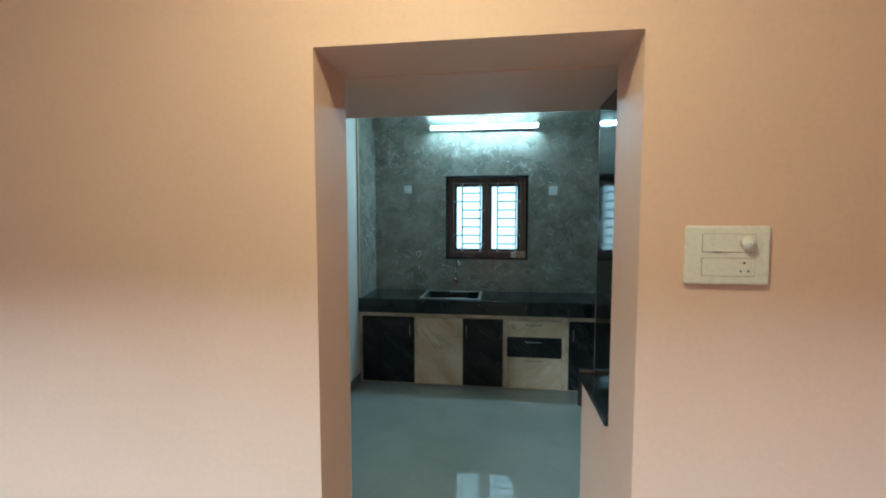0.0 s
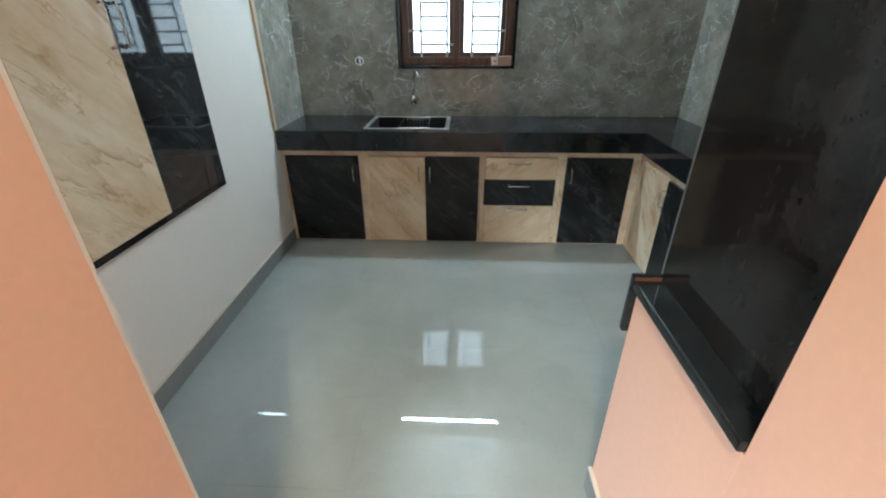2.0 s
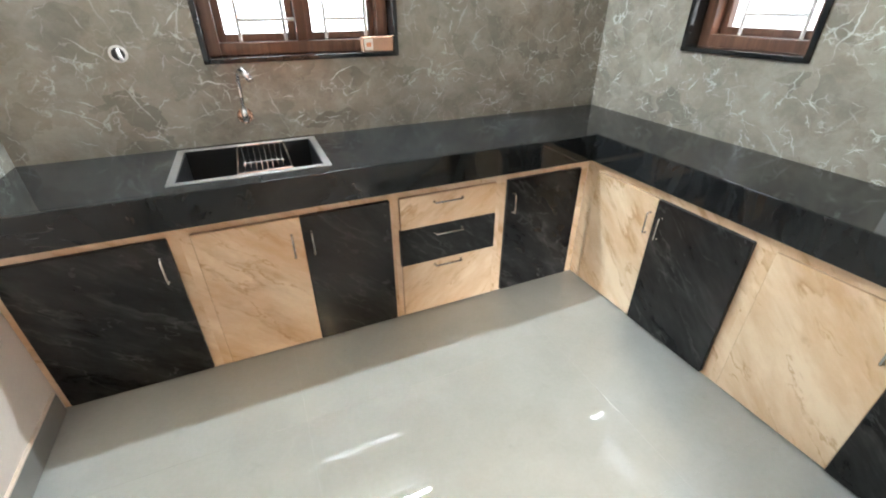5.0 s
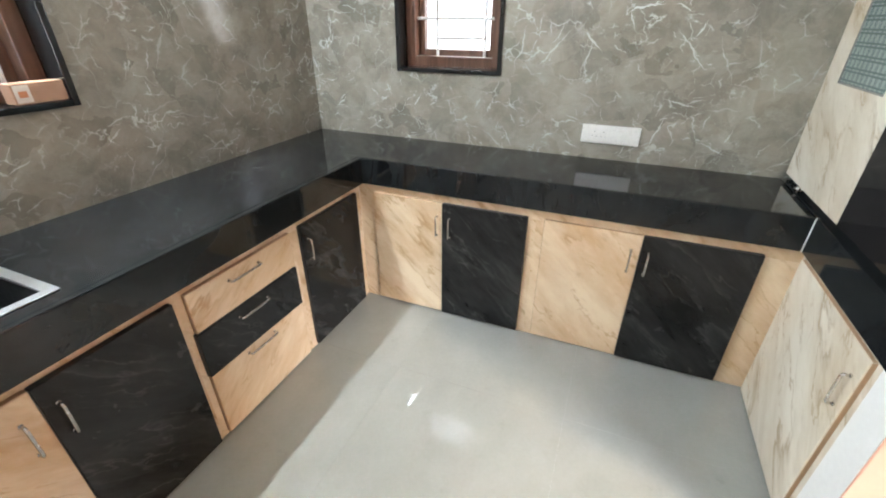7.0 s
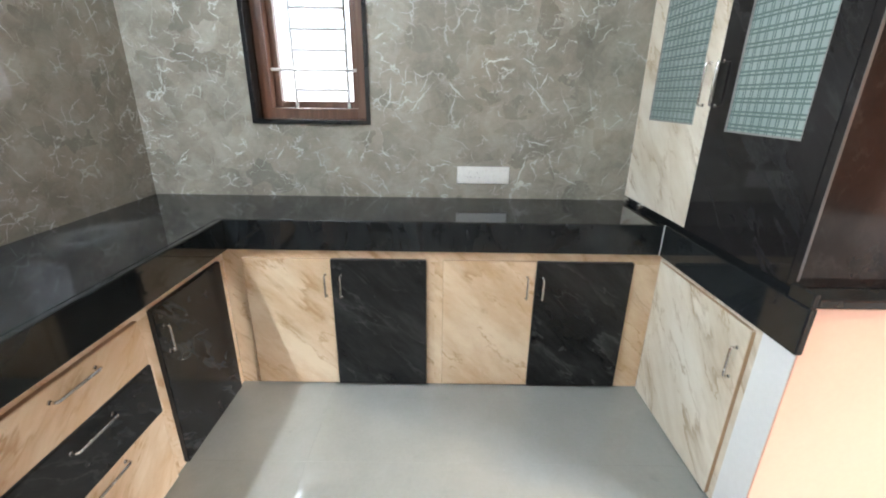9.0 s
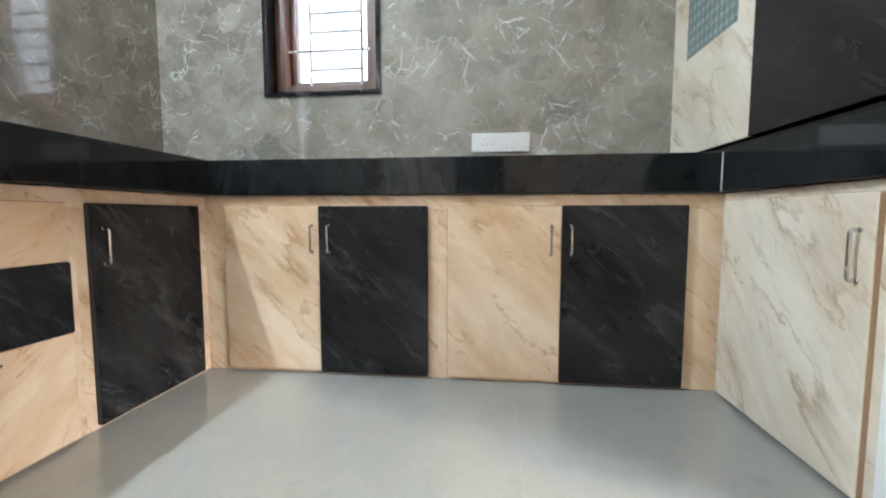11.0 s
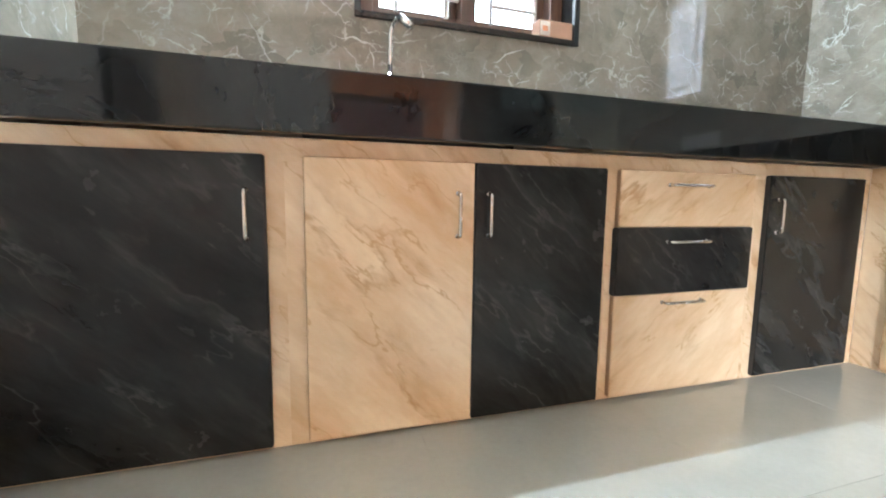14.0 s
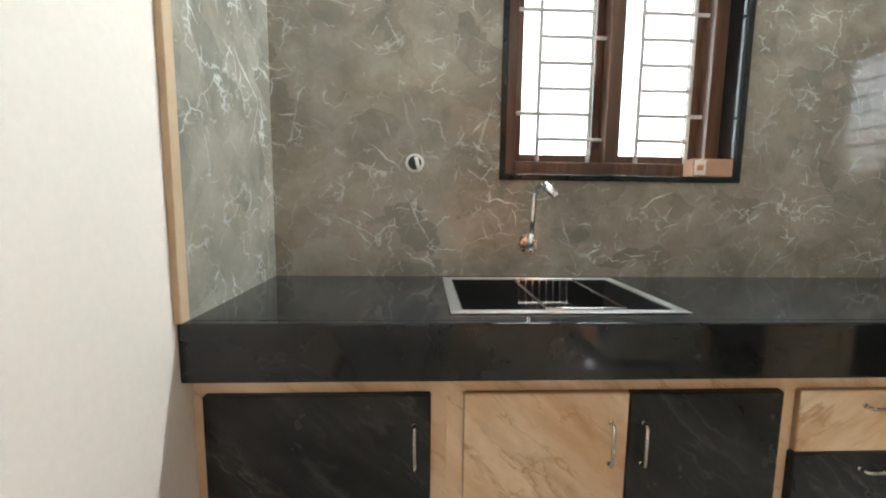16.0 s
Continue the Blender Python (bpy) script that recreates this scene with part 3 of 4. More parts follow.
# ---- worktop ----


def worktop():
    top = thing("worktop", "thick polished black granite worktop round three sides of the kitchen", "worktop")
    s0, s1, t0, t1 = -0.675, -0.105, 5.15, 5.585
    for spec in ((LEFT_X + 0.014, s0, FACE_B - 0.02, BACK_Y, TOP_Z - 0.03, TOP_Z), (s1, RIGHT_X, FACE_B - 0.02, BACK_Y, TOP_Z - 0.03, TOP_Z),
                 (s0, s1, FACE_B - 0.02, t0, TOP_Z - 0.03, TOP_Z), (s0, s1, t1, BACK_Y, TOP_Z - 0.03, TOP_Z)):
        part("back_slab", boxes(spec), GRANITE, top)
    part("right_slab", boxes((FACE_R - 0.015, RIGHT_X, NOSE_N, FACE_B - 0.02, TOP_Z - 0.03, TOP_Z)), GRANITE, top)
    part("near_slab", boxes((0.585, RIGHT_X, WALL_IN, FACE_N + 0.006, TOP_Z - 0.03, TOP_Z - 0.001)), GRANITE, top)
    part("back_nosing", boxes((LEFT_X, NOSE_R + 0.001, NOSE_B, FACE_B - 0.02, NOSE_Z, TOP_Z), bevel=0.005), GRANITE, top)
    part("right_nosing", boxes((NOSE_R, FACE_R - 0.015, NOSE_N + 0.001, NOSE_B + 0.03, NOSE_Z, TOP_Z), bevel=0.005), GRANITE, top)
    part("near_nosing", boxes((0.498, NOSE_R - 0.002, FACE_N + 0.006, NOSE_N, NOSE_Z, TOP_Z + 0.001), bevel=0.004), GRANITE, top)
    part("joint", boxes((NOSE_R - 0.002, NOSE_R + 0.0005, NOSE_N - 0.01, NOSE_N + 0.002, NOSE_Z, TOP_Z)), BAR_PAINT, top, "thin white cement joint")
    return top


worktop()
cap = thing("half_wall_cap", "black granite ledge on the low half wall beside the passage", "ledge")
part("slab", boxes((0.500, 0.585, WALL_IN + 0.002, 3.072, TOP_Z + 0.002, 0.910), bevel=0.006), GRANITE, cap)
part("upstand", boxes((0.498, 0.580, 3.0735, NOSE_N - 0.001, TOP_Z + 0.002, 0.926), bevel=0.003), GRANITE, cap, "black granite end lip of the ledge")
# warm reflection on the lip's inner face, put in as a thin brown box
part("lip_reflection", boxes((0.504, 0.574, 3.068, 3.073, 0.911, 0.922), bevel=0.001), plain("brown_reflection_tint", (0.10, 0.045, 0.026), 0.35), cap, "brown reflection on the end lip, laid on as a thin strip")

# ---- cabinets ----


def pull(parent, at, length, upright, m=None, out=0.022):
    """A square-bent steel pull; in cabinet axes, x along the front, -y out of it."""
    x, y, z = at
    r, k = 0.0046, 0.007
    h = length / 2
    run = [(-h, 0), (-h, -out + k), (-h + k * 0.3, -out + k * 0.3), (-h + k, -out), (h - k, -out), (h - k * 0.3, -out + k * 0.3), (h, -out + k), (h, 0)]
    pts = [(x, y + o, z + a) if upright else (x + a, y + o, z) for a, o in run]
    bm = bmesh.new()
    tube_path(bm, pts, r, 8)
    for a in (-h, h):
        p = Vector((x, y, z + a) if upright else (x + a, y, z))
        rod(bm, p, p + Vector((0, -0.004, 0)), 0.0062, 10)
    return part("handle", bm, STEEL, parent, "brushed steel pull handle", True)


def face_frame(unit, x0, x1, depth, holes, z1, mat):
    """Hollow carcass with a face frame round its openings."""
    for x in (x0, x1 - 0.016):
        part("side_panel", boxes((x, x + 0.016, 0.018, depth, 0.0, z1)), mat, unit)
    part("back_panel", boxes((x0 + 0.016, x1 - 0.016, depth - 0.012, depth, 0.0, z1)), mat, unit)
    part("bottom_panel", boxes((x0 + 0.016, x1 - 0.016, 0.018, depth - 0.012, 0.0, 0.012)), mat, unit)
    xs = [x0] + [v for h in holes for v in h] + [x1]
    zt = DOOR_T - 0.012
    rails = [(xs[i], xs[i + 1], 0.0, 0.018, 0.0, zt) for i in range(0, len(xs), 2) if xs[i + 1] - xs[i] > 0.004]
    rails += [(a, b, 0.0, 0.018, 0.0, 0.012) for a, b in holes]
    rails.append((x0, x1, 0.0, 0.018, zt, z1))
    for s in rails:
        part("frame_rail", boxes(s), mat, unit)


DOOR_B, DOOR_T = 0.012, 0.692


def door(unit, x0, x1, z0, z1, mat, handle, proud=0.019, name="door", upright=True, length=0.108):
    d = part(name, boxes((x0, x1, -proud, -0.001, z0, z1), bevel=0.0035), mat, unit, {"black": "black marble-print laminate", "cream": "cream marble-print laminate"}["black" if mat in (BLACK_LAM, BLACK_GLOSS) else "cream"])
    part("edge_band", boxes((x0 + 0.002, x1 - 0.002, -proud + 0.0035, -0.0005, z0 - 0.0012, z1 + 0.0012), (x0 - 0.0012, x1 + 0.0012, -proud + 0.0035, -0.0005, z0 + 0.002, z1 - 0.002)), DARK_PLASTIC if mat is BLACK_LAM else EDGE_BROWN, d)
    pull(d, (handle[0], -proud, handle[1]), length, upright)
    return d


HZ = 0.561
RUN = "kitchen base cabinets"


def unit_at(label, m, group=RUN):
    u = thing("base_cabinet", label, "kitchen cabinet", group=group)
    u.matrix_basis = m
    return u


DEPTH_B, DEPTH_R, DEPTH_N = BACK_Y - FACE_B, RIGHT_X - FACE_R, FACE_N - WALL_IN
MB = pose(0, FACE_B, 0)
u = unit_at("base cabinet with one black marble-print door beside the cream wall", MB)
face_frame(u, LEFT_X + 0.002, -0.709, DEPTH_B, [(-1.28, -0.762)], NOSE_Z - 0.004, CREAM_LAM)
door(u, -1.293, -0.750, DOOR_B, DOOR_T, BLACK_LAM, (-0.789, HZ))
u = unit_at("sink base cabinet with one cream and one black door", MB)
face_frame(u, -0.709, 0.168, DEPTH_B, [(-0.655, 0.135)], NOSE_Z - 0.004, CREAM_LAM)
door(u, -0.667, -0.2535, DOOR_B, DOOR_T, CREAM_LAM, (-0.298, HZ))
door(u, -0.2505, 0.147, DOOR_B, DOOR_T, BLACK_LAM, (-0.215, HZ), 0.021)
u = unit_at("drawer cabinet with two cream drawers and a black one between", MB)
face_frame(u, 0.168, 0.750, DEPTH_B, [(0.205, 0.70)], NOSE_Z - 0.004, CREAM_LAM)
for z0, z1, mat, pr, hz, dx in ((0.527, DOOR_T, CREAM_DRAWER, 0.018, 0.652, 0.006), (0.3255, 0.524, BLACK_LAM, 0.024, 0.483, 0.0), (DOOR_B, 0.322, CREAM_DRAWER, 0.018, 0.296, 0.004)):
    door(u, 0.190 + dx, 0.714 + dx * 0.3, z0, z1, mat, (0.444, hz), pr, "drawer_front", False, 0.15)
u = unit_at("corner base cabinet with one black marble-print door", MB)
face_frame(u, 0.750, FACE_R - 0.001, DEPTH_B, [(0.795, 1.238)], NOSE_Z - 0.004, CREAM_LAM)
door(u, 0.784, 1.250, DOOR_B, DOOR_T, BLACK_LAM, (0.822, HZ))


def on_right(y):
    return -y


MR = pose(FACE_R, 0, 0, 0, 0, -90)
u = unit_at("base cabinet with cream and black doors under the narrow window", MR)
face_frame(u, on_right(FACE_B - 0.001), on_right(4.11), DEPTH_R, [(on_right(4.985), on_right(4.162))], NOSE_Z - 0.004, CREAM_LAM)
door(u, on_right(5.003), on_right(4.5945), DOOR_B, DOOR_T, CREAM_LAM, (on_right(4.622), HZ), 0.014)
door(u, on_right(4.5915), on_right(4.150), DOOR_B, DOOR_T, BLACK_LAM, (on_right(4.548), HZ), 0.022)
u = unit_at("base cabinet with cream and black doors below the socket plate", MR)
face_frame(u, on_right(4.11), on_right(FACE_N + 0.001), DEPTH_R, [(on_right(4.055), on_right(3.20))], NOSE_Z - 0.004, CREAM_LAM)
door(u, on_right(4.070), on_right(3.6375), DOOR_B, DOOR_T, CREAM_LAM, (on_right(3.676), HZ), 0.014)
door(u, on_right(3.6345), on_right(3.190), DOOR_B, DOOR_T, BLACK_LAM, (on_right(3.604), HZ), 0.022)

MN = pose(0, FACE_N, 0, 0, 0, 180)
u = unit_at("pale cream base cabinet with a wide door beside the half wall", MN)
face_frame(u, -FACE_R + 0.001, -0.646, DEPTH_N, [(-1.27, -0.69)], NOSE_Z - 0.004, PALE_LAM)
door(u, -1.282, -0.677, DOOR_B, 0.708, PALE_LAM, (-0.714, 0.566), 0.016, length=0.115)

# ---- tall glazed cupboard over the short counter ----


def glazed_door(cup, x0, x1, z0, z1, g0, g1, gz0, gz1, mat, hx, label):
    p = 0.02
    bm = boxes((x0, g0, -p, -0.001, z0, z1), (g1, x1, -p, -0.001, z0, z1), (g0, g1, -p, -0.001, z0, gz0), (g0, g1, -p, -0.001, gz1, z1))
    d = part("door", bm, mat, cup, label)
    part("glass_panel", boxes((g0 + 0.001, g1 - 0.001, -p + 0.006, -p + 0.011, gz0 + 0.001, gz1 - 0.001)), CHECK_GLASS, d, "sea-green checked patterned glass")
    t = 0.006
    part("glazing_bead", boxes((g0, g0 + t, -p + 0.002, -p + 0.006, gz0, gz1), (g1 - t, g1, -p + 0.002, -p + 0.006, gz0, gz1), (g0 + t, g1 - t, -p + 0.002, -p + 0.006, gz0, gz0 + t), (g0 + t, g1 - t, -p + 0.002, -p + 0.006, gz1 - t, gz1)), SKIRT_TILE, d)
    pull(d, (hx, -p, 1.46), 0.15, True)


cup = thing("wall_cupboard", "tall cupboard on the counter with cream and black glazed doors", "cupboard")
CY = 3.062
cup.matrix_basis = pose(0, CY, 0, 0, 0, 180)
CD = CY - WALL_IN - 0.003
CT = 2.218
part("side_panel", boxes((-0.605, -0.575, -0.019, CD, 0.912, CT), bevel=0.002), BLACK_GLOSS, cup, "glossy black side panel facing the passage")
part("side_panel", boxes((-1.760, -1.742, 0.0, CD, 0.905, CT)), BLACK_GLOSS, cup)
part("back_panel", boxes((-1.742, -0.605, CD - 0.01, CD, 0.905, CT)), BLACK_GLOSS, cup)
part("plinth", boxes((-1.760, -0.606, 0.004, CD - 0.012, TOP_Z + 0.001, 0.905), bevel=0.002), GRANITE, cup, "black granite plinth")
part("top_panel", boxes((-1.742, -0.605, 0.0, CD - 0.01, CT - 0.018, CT)), BLACK_GLOSS, cup)
part("edge_strip", boxes((-0.5755, -0.5735, -0.0195, -0.012, 0.93, CT)), plain("dull_edge_strip", (0.10, 0.10, 0.10), 0.4), cup, "thin grey edge strip")
glazed_door(cup, -1.760, -1.157, 0.91, CT, -1.632, -1.250, 1.31, 2.05, PALE_LAM, -1.203, "pale cream marble-print door with patterned glass")
glazed_door(cup, -1.154, -0.606, 0.91, CT, -1.045, -0.700, 1.30, 2.05, BLACK_GLOSS, -1.128, "black door with patterned glass")
bm = bmesh.new()
rod(bm, (0, 0, 0), (0, 0.018, 0), 0.010, 14)
bmesh.ops.create_uvsphere(bm, u_segments=14, v_segments=8, radius=0.013, matrix=Matrix.Translation((0, 0.024, 0)))
k = tagged(part("hose_outlet", bm, CHROME, None, smooth=True), "small bright metal gas outlet under the glazed cupboard", "gas outlet")
k.location = (1.575, CY - 0.005, 0.893)

# ---- wall cupboard on the cream wall ----
lc = thing("wall_cupboard", "recessed wall cupboard with cream and black doors in a black frame", "cupboard")
lc.matrix_basis = pose(LEFT_X, 0, 0, 0, 0, 90)
LT = 2.17
f = 0.03
part("frame", boxes((3.305, 4.282, -0.016, -0.001, 0.75, 0.75 + f), (3.305, 4.282, -0.016, -0.001, LT - f, LT), (3.305, 3.305 + 0.014, -0.016, -0.001, 0.75 + f, LT - f), (4.282 - 0.014, 4.282, -0.016, -0.001, 0.75 + f, LT - f), bevel=0.002), BLACK_GLOSS, lc, "black laminate frame")
for x0, x1, mat, hx in ((3.320, 3.7855, CREAM_LAM, 3.755), (3.7885, 4.267, BLACK_CLOUD, 3.822)):
    d = part("door", boxes((x0, x1, -0.026, -0.001, 0.785, LT - 0.035), bevel=0.003), mat, lc, "cream marble-print laminate door" if mat is CREAM_LAM else "glossy black marble-print laminate door")
    pull(d, (hx, -0.026, 1.54), 0.15, True)

# ---- sink, tap and fittings ----
sk = thing("sink", "black undermount sink with a satin steel rim and wire basket", "sink")
x0, x1, y0, y1, w = -0.700, -0.078, 5.125, 5.61, 0.03
part("rim", boxes((x0, x1, y0, y0 + w, TOP_Z + 0.001, TOP_Z + 0.005), (x0, x1, y1 - w, y1, TOP_Z + 0.001, TOP_Z + 0.005), (x0, x0 + w, y0 + w, y1 - w, TOP_Z + 0.001, TOP_Z + 0.005), (x1 - w, x1, y0 + w, y1 - w, TOP_Z + 0.001, TOP_Z + 0.005), bevel=0.0015), RIM_STEEL, sk, "satin steel rim")
bz = TOP_Z + 0.002
part("basin_floor", boxes((x0 + w, x1 - w, y0 + w, y1 - w, 0.684, 0.69)), BASIN, sk, "matt black basin floor")
for spec in ((x0 + w, x0 + w + 0.004, y0 + w, y1 - w, 0.69, bz), (x1 - w - 0.004, x1 - w, y0 + w, y1 - w, 0.69, bz),
             (x0 + w + 0.004, x1 - w - 0.004, y0 + w, y0 + w + 0.004, 0.69, bz), (x0 + w + 0.004, x1 - w - 0.004, y1 - w - 0.004, y1 - w, 0.69, bz)):
    part("basin_wall", boxes(spec), BASIN, sk, "matt black basin side")
bm = bmesh.new()
rod(bm, (-0.39, 5.37, 0.690), (-0.39, 5.37, 0.694), 0.045, 24)
rod(bm, (-0.39, 5.37, 0.694), (-0.39, 5.37, 0.697), 0.030, 24)
part("drain", bm, CHROME, sk, "chrome drain")
bk = thing("wire_basket", "steel wire drainer basket hung in the black sink", "drainer")
bx0, bx1, by0, by1 = -0.445, -0.235, y0 + w + 0.008, y1 - w - 0.008
for z, ins in ((TOP_Z + 0.004, 0.0), (0.80, 0.012)):
    bm = bmesh.new()
    tube_path(bm, [(bx0 + ins, by0 + ins, z), (bx1 - ins, by0 + ins, z), (bx1 - ins, by1 - ins, z), (bx0 + ins, by1 - ins, z), (bx0 + ins, by0 + ins + 0.003, z)], 0.0048, 8)
    part("wire_hoop", bm, CHROME, bk)
for i in range(8):
    x = bx0 + 0.018 + (bx1 - bx0 - 0.036) * i / 7
    bm = bmesh.new()
    tube_path(bm, [(x, by0, TOP_Z + 0.004), (x, by0 + 0.012, 0.80), (x, by1 - 0.012, 0.80), (x, by1, TOP_Z + 0.004)], 0.0034, 6)
    part("wire", bm, CHROME, bk)

tap = thing("sink_tap", "chrome wall tap with a swan spout over the sink", "tap")
TX, TZ = -0.378, 1.005
bm = bmesh.new()
rod(bm, (TX, BACK_Y, TZ), (TX, BACK_Y - 0.012, TZ), 0.036, 28, 0.028)
part("flange", bm, WARM_CHROME, tap, "round wall flange with warm reflections put into its colour", True)
bm = bmesh.new()
rod(bm, (TX, BACK_Y - 0.010, TZ), (TX, BACK_Y - 0.050, TZ), 0.014, 18)
rod(bm, (TX, BACK_Y - 0.045, TZ - 0.018), (TX, BACK_Y - 0.045, TZ + 0.04), 0.014, 18)
part("body", bm, CHROME, tap, smooth=True)
bm = bmesh.new()
top = Vector((TX + 0.006, BACK_Y - 0.055, TZ + 0.205))
pts = [(TX, BACK_Y - 0.045, TZ + 0.025), (TX + 0.002, BACK_Y - 0.047, TZ + 0.10), (TX + 0.004, BACK_Y - 0.050, TZ + 0.17)]
for i in range(7):
    a = math.pi * 0.66 * i / 6
    pts.append((top.x + 0.018 * (1 - math.cos(a)), top.y - 0.030 * (1 - math.cos(a)), top.z - 0.02 + 0.026 * math.sin(a)))
tube_path(bm, pts, 0.0095, 14)
part("spout", bm, CHROME, tap, smooth=True)
bm = bmesh.new()
e = Vector(pts[-1])
way = Vector((0.50, -0.55, -0.62)).normalized()
rod(bm, e - way * 0.012, e + way * 0.045, 0.0145, 18)
rod(bm, e + way * 0.045, e + way * 0.052, 0.012, 18)
part("nozzle", bm, CHROME, tap, smooth=True)

ho = thing("water_outlet", "open round plumbing outlet with a bent white pipe in the tiles", "pipe outlet")
bm = bmesh.new()
rod(bm, (-0.803, BACK_Y - 0.001, 1.296), (-0.803, BACK_Y - 0.004, 1.296), 0.034, 26)
part("collar", bm, BAR_PAINT, ho, "chipped white cement collar")
bm = bmesh.new()
rod(bm, (-0.803, BACK_Y - 0.004, 1.296), (-0.803, BACK_Y - 0.006, 1.296), 0.024, 22)
part("hole", bm, DARK_PLASTIC, ho)
bm = bmesh.new()
tube_path(bm, [(-0.800, BACK_Y - 0.006, 1.312), (-0.796, BACK_Y - 0.028, 1.308), (-0.793, BACK_Y - 0.034, 1.29), (-0.788, BACK_Y - 0.03, 1.272)], 0.007, 10)
part("pipe", bm, WHITE_PLASTIC, ho, smooth=True)

bm = bmesh.new()
box(bm, -0.078, 0.078, -0.03, 0.03, 0, 0.066, 0.004)
pk = thing("packet", "small brown carton with orange print lying on the window sill", "carton", (0.312, BACK_Y + 0.028, b2 + 0.0235))
part("carton", bm, CARD_BROWN, pk)
part("label_patch", boxes((-0.072, -0.028, -0.0315, -0.0305, 0.006, 0.060)), CARD_WHITE, pk, "white printed patch")
part("label_bar", boxes((-0.062, -0.038, -0.0325, -0.0316, 0.022, 0.042)), CARD_ORANGE, pk, "orange mark")

# ---- tube light ----
tl = thing("tube_light", "lit cool white batten tube light high on the tiles", "tube light")
TLZ = 2.695
part("batten", boxes((-0.665, 0.515, BACK_Y - 0.040, BACK_Y - 0.001, TLZ - 0.024, TLZ + 0.024), bevel=0.003), WHITE_PLASTIC, tl, "white plastic batten")
bm = bmesh.new()
rod(bm, (-0.650, BACK_Y - 0.052, TLZ), (0.500, BACK_Y - 0.052, TLZ), 0.013, 16)
part("tube", bm, TUBE_GLOW, tl, "glowing white tube", True)
for x in (-0.658, 0.508):
    part("lamp_holder", boxes((x - 0.010, x + 0.010, BACK_Y - 0.068, BACK_Y - 0.028, TLZ - 0.02, TLZ + 0.02), bevel=0.003), WHITE_PLASTIC, tl)
part("terminal_box", boxes((-0.13, -0.035, BACK_Y - 0.035, BACK_Y - 0.001, TLZ + 0.028, TLZ + 0.105), bevel=0.004), WHITE_PLASTIC, tl, "white terminal box")

# round vent sleeve through the wall, open to the sky
vent = thing("vent_sleeve", "round open vent sleeve high in the tiled wall", "vent")
bm = bmesh.new()
rings = []
cx, cz = (v0 + v1) / 2, (v2 + v3) / 2
for ring in range(4):
    row = []
    for k in range(40):
        a = 2 * math.pi * k / 40
        c, q = math.cos(a), math.sin(a)
        if ring == 0:
            e = 0.095 / max(abs(c), abs(q))
            row.append(bm.verts.new((cx + e * c, BACK_Y - 0.003, cz + e * q)))
        else:
            r, y = ((0.083, BACK_Y - 0.006), (0.075, BACK_Y - 0.006), (0.075, BACK_Y + T))[ring - 1]
            row.append(bm.verts.new((cx + r * c, y, cz + r * q)))
    rings.append(row)
for s0, s1 in zip(rings, rings[1:]):
    for k in range(40):
        bm.faces.new((s0[k], s0[(k + 1) % 40], s1[(k + 1) % 40], s1[k]))
part("sleeve", bm, WHITE_PLASTIC, vent)

# ---- switches ----


def blank_plate(x, z):
    p = thing("switch_plate", "small square white switch plate on the marble tiles", "switch plate", (x, BACK_Y, z), "plates beside the window")
    part("plate", boxes((-0.046, 0.046, -0.011, -0.001, -0.046, 0.046), bevel=0.004), WHITE_PLASTIC, p)
    part("rocker", boxes((-0.024, 0.024, -0.014, -0.0111, -0.024, 0.024), bevel=0.002), WHITE_PLASTIC, p)


blank_plate(-0.93, 2.025)
blank_plate(0.68, 1.998)

sp = thing("socket_plate", "long white plate with two sockets and a switch on the tiles", "socket")
sp.matrix_basis = pose(RIGHT_X, 3.862, 1.008, 0, 0, -90)
part("plate", boxes((-0.14, 0.14, -0.012, -0.001, -0.046, 0.046), bevel=0.005), WHITE_PLASTIC, sp)
part("insert", boxes((-0.112, 0.112, -0.0145, -0.0121, -0.026, 0.026), bevel=0.001), WHITE_PLASTIC, sp)
part("rocker", boxes((0.025, 0.070, -0.018, -0.0146, -0.024, 0.024), bevel=0.002), WHITE_PLASTIC, sp)
for g in (0.020, 0.0705):
    part("rocker_gap", boxes((g, g + 0.0035, -0.0150, -0.01455, -0.024, 0.024)), BAR_PAINT, sp)
for cx in (-0.075, -0.032):
    for dx, dz in ((0, 0.013), (-0.011, -0.010), (0.011, -0.010)):
        bm = bmesh.new()
        rod(bm, (cx + dx, -0.0145, dz), (cx + dx, -0.0152, dz), 0.0026, 10)
        part("pin_hole", bm, PIN_GREY, sp)

hp = thing("switch_board", "white switch board with fan knob and socket on peach wall", "switch board")
hp.matrix_basis = pose(0.754, HALL_Y, 1.567)
part("plate", boxes((-0.115, 0.115, -0.016, -0.001, -0.086, 0.086), bevel=0.008), CREAM_PLASTIC, hp)
for z in (0.035, -0.035):
    part("insert_gap", boxes((-0.070, 0.075, -0.0166, -0.0161, z - 0.027, z + 0.027)), EDGE_BROWN, hp)
    part("insert", boxes((-0.0685, 0.0735, -0.0185, -0.0167, z - 0.0255, z + 0.0255), bevel=0.0008), CREAM_PLASTIC, hp)
part("rocker", boxes((-0.044, -0.020, -0.023, -0.0186, 0.011, 0.059), bevel=0.002), CREAM_PLASTIC, hp, "pressed white rocker switch")
bm = bmesh.new()
rod(bm, (0.052, -0.0185, 0.035), (0.052, -0.034, 0.035), 0.021, 28, 0.017)
part("fan_knob", bm, CREAM_PLASTIC, hp, "round white fan regulator knob", True)
part("knob_mark", boxes((0.050, 0.053, -0.0348, -0.0341, 0.033, 0.036)), EDGE_BROWN, hp)
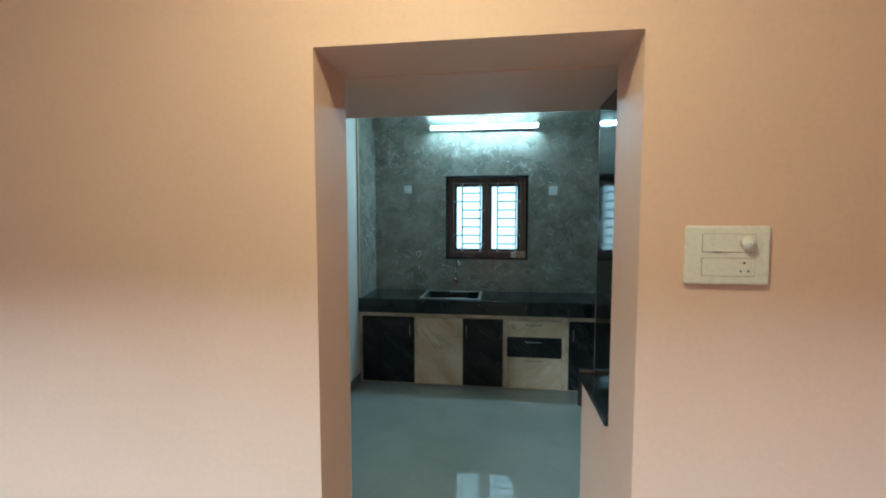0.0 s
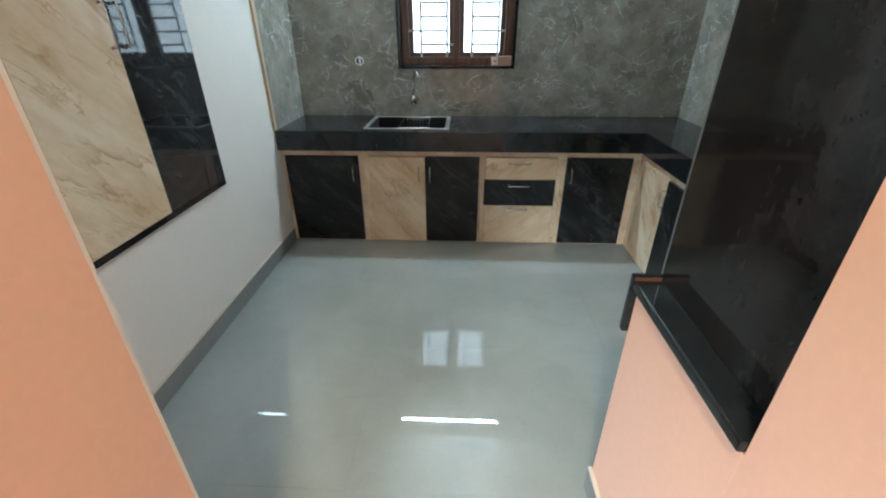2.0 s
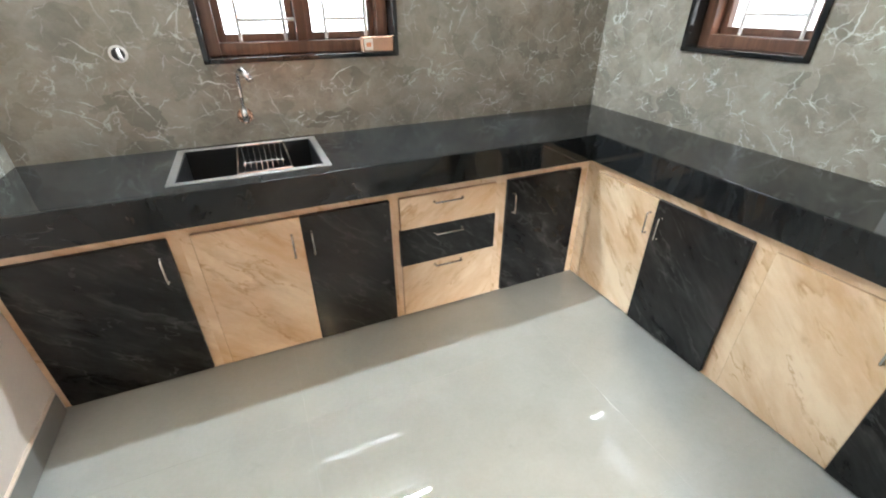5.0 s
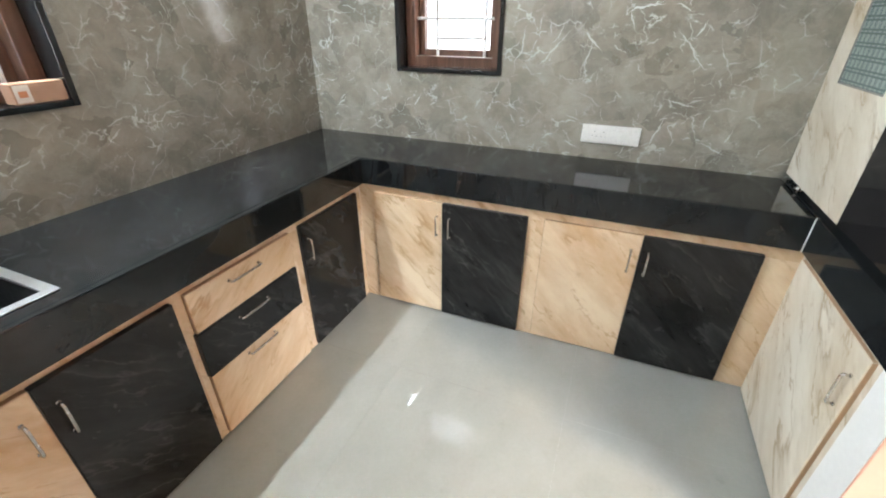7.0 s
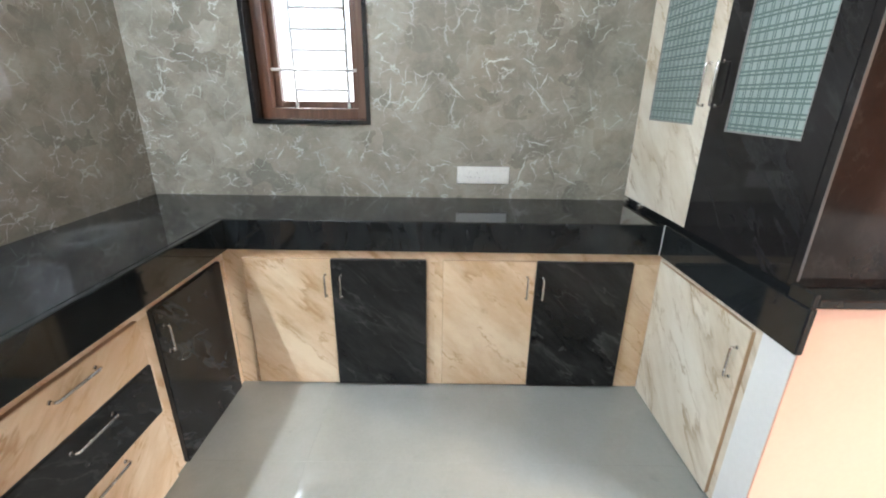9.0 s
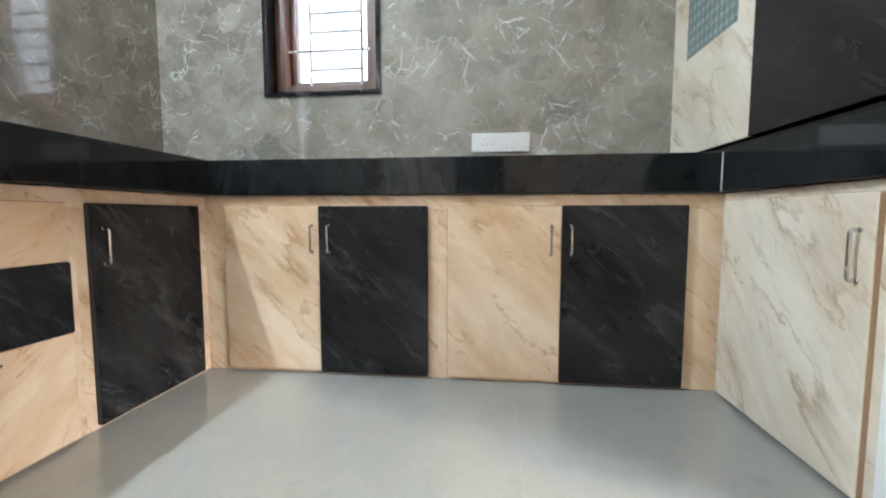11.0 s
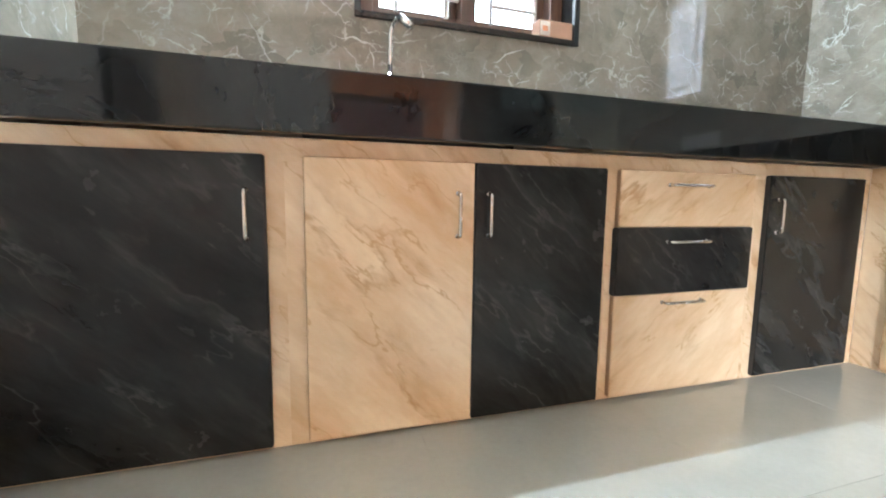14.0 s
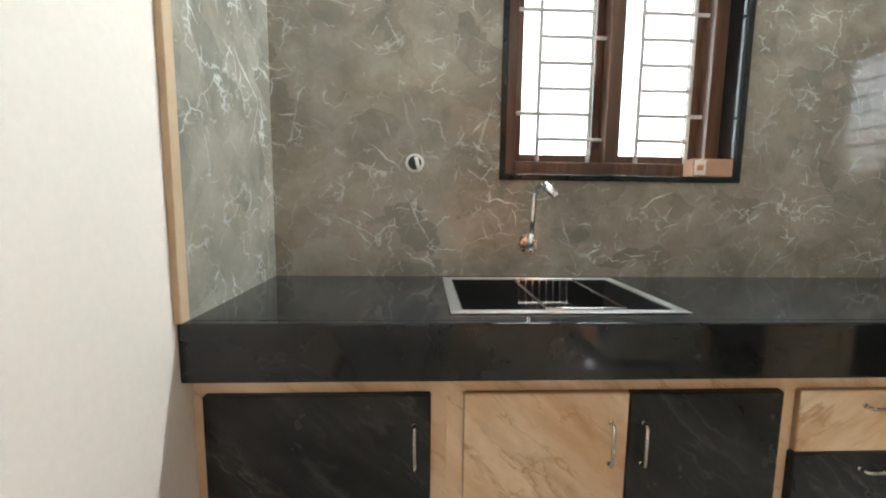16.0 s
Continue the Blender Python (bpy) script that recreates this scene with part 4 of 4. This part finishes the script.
for dx, dz, r in ((0.045, -0.022, 0.0034), (0.036, -0.046, 0.0028), (0.056, -0.046, 0.0028)):
    bm = bmesh.new()
    rod(bm, (dx, -0.0185, dz), (dx, -0.0192, dz), r, 10)
    part("pin_hole", bm, DARK_PLASTIC, hp)

# ---- hall ----
# unseen fitting, added to give the hall wall its warm upper light
dl = thing("added_hall_light", "round warm light added out of view to brighten the hall", "ceiling light")
bm = bmesh.new()
rod(bm, (-0.12, 1.28, CEIL - 0.001), (-0.12, 1.28, CEIL - 0.035), 0.14, 36)
part("rim", bm, WHITE_PLASTIC, dl)
bm = bmesh.new()
rod(bm, (-0.12, 1.28, CEIL - 0.036), (-0.12, 1.28, CEIL - 0.042), 0.12, 36)
part("diffuser", bm, emitter("added_warm_glow", (1.0, 0.765, 0.41), 730.0), dl, "added warm glowing disc")

# ---- outside ----
structure("yard_wall_back", boxes((-5, 8, 8.3, 8.5, -0.4, 1.7)), OUT_WALL, "pale painted yard wall behind the kitchen", "yard wall")
yw = structure("yard_wall_side", boxes((4.25, 4.45, -3, 9, -0.4, 1.98)), OUT_WALL, "pale painted yard wall beside the kitchen", "yard wall")
lat = thing("lattice_fence", "fine metal lattice fence on top of the yard wall", "fence")
for i in range(40):
    part("upright", boxes((4.34, 4.348, 3.2 + i * 0.055, 3.208 + i * 0.055, 1.98, 2.26)), BAR_PAINT, lat)
for i in range(6):
    part("crossbar", boxes((4.332, 4.34, 3.2, 5.36, 1.985 + i * 0.05, 1.991 + i * 0.05)), BAR_PAINT, lat)
structure("house_wall_front", boxes((-8, 9, -9.3, -9.0, -0.4, 5.2)), PINK_WALL, "dull red painted house wall across the lane", "house wall")
structure("yard_wall_front", boxes((-6, 7, -4.6, -4.4, -0.4, 2.0)), RED_WALL, "brick-red painted wall across the front yard", "yard wall")

# ---- floor tiles, last ----
TX0, TY0, TW, TH, G = 0.805, 3.815, 1.2, 0.8, 0.0005
tiles = {}
for X0, X1, Y0, Y1 in ((HALL_L, HALL_R, HALL_BACK, HALL_Y + 0.1), (LEFT_X, RIGHT_X, HALL_Y + 0.1, BACK_Y)):
    for i in range(math.floor((X0 - TX0) / TW), math.ceil((X1 - TX0) / TW)):
        for j in range(math.floor((Y0 - TY0) / TH), math.ceil((Y1 - TY0) / TH)):
            xa, xb = max(X0, TX0 + i * TW + G / 2), min(X1, TX0 + (i + 1) * TW - G / 2)
            ya, yb = max(Y0, TY0 + j * TH + G / 2), min(Y1, TY0 + (j + 1) * TH - G / 2)
            if xb - xa < 0.02 or yb - ya < 0.02:
                continue
            key = (round(xb - xa, 3), round(yb - ya, 3))
            if key not in tiles:
                tiles[key] = mesh("tile", boxes((0, xb - xa, 0, yb - ya, -0.0012, 0.0)), FLOOR_TILE)
            o = new("tile", tiles[key])
            o.location = (xa, ya, 0)
            o.parent = gr
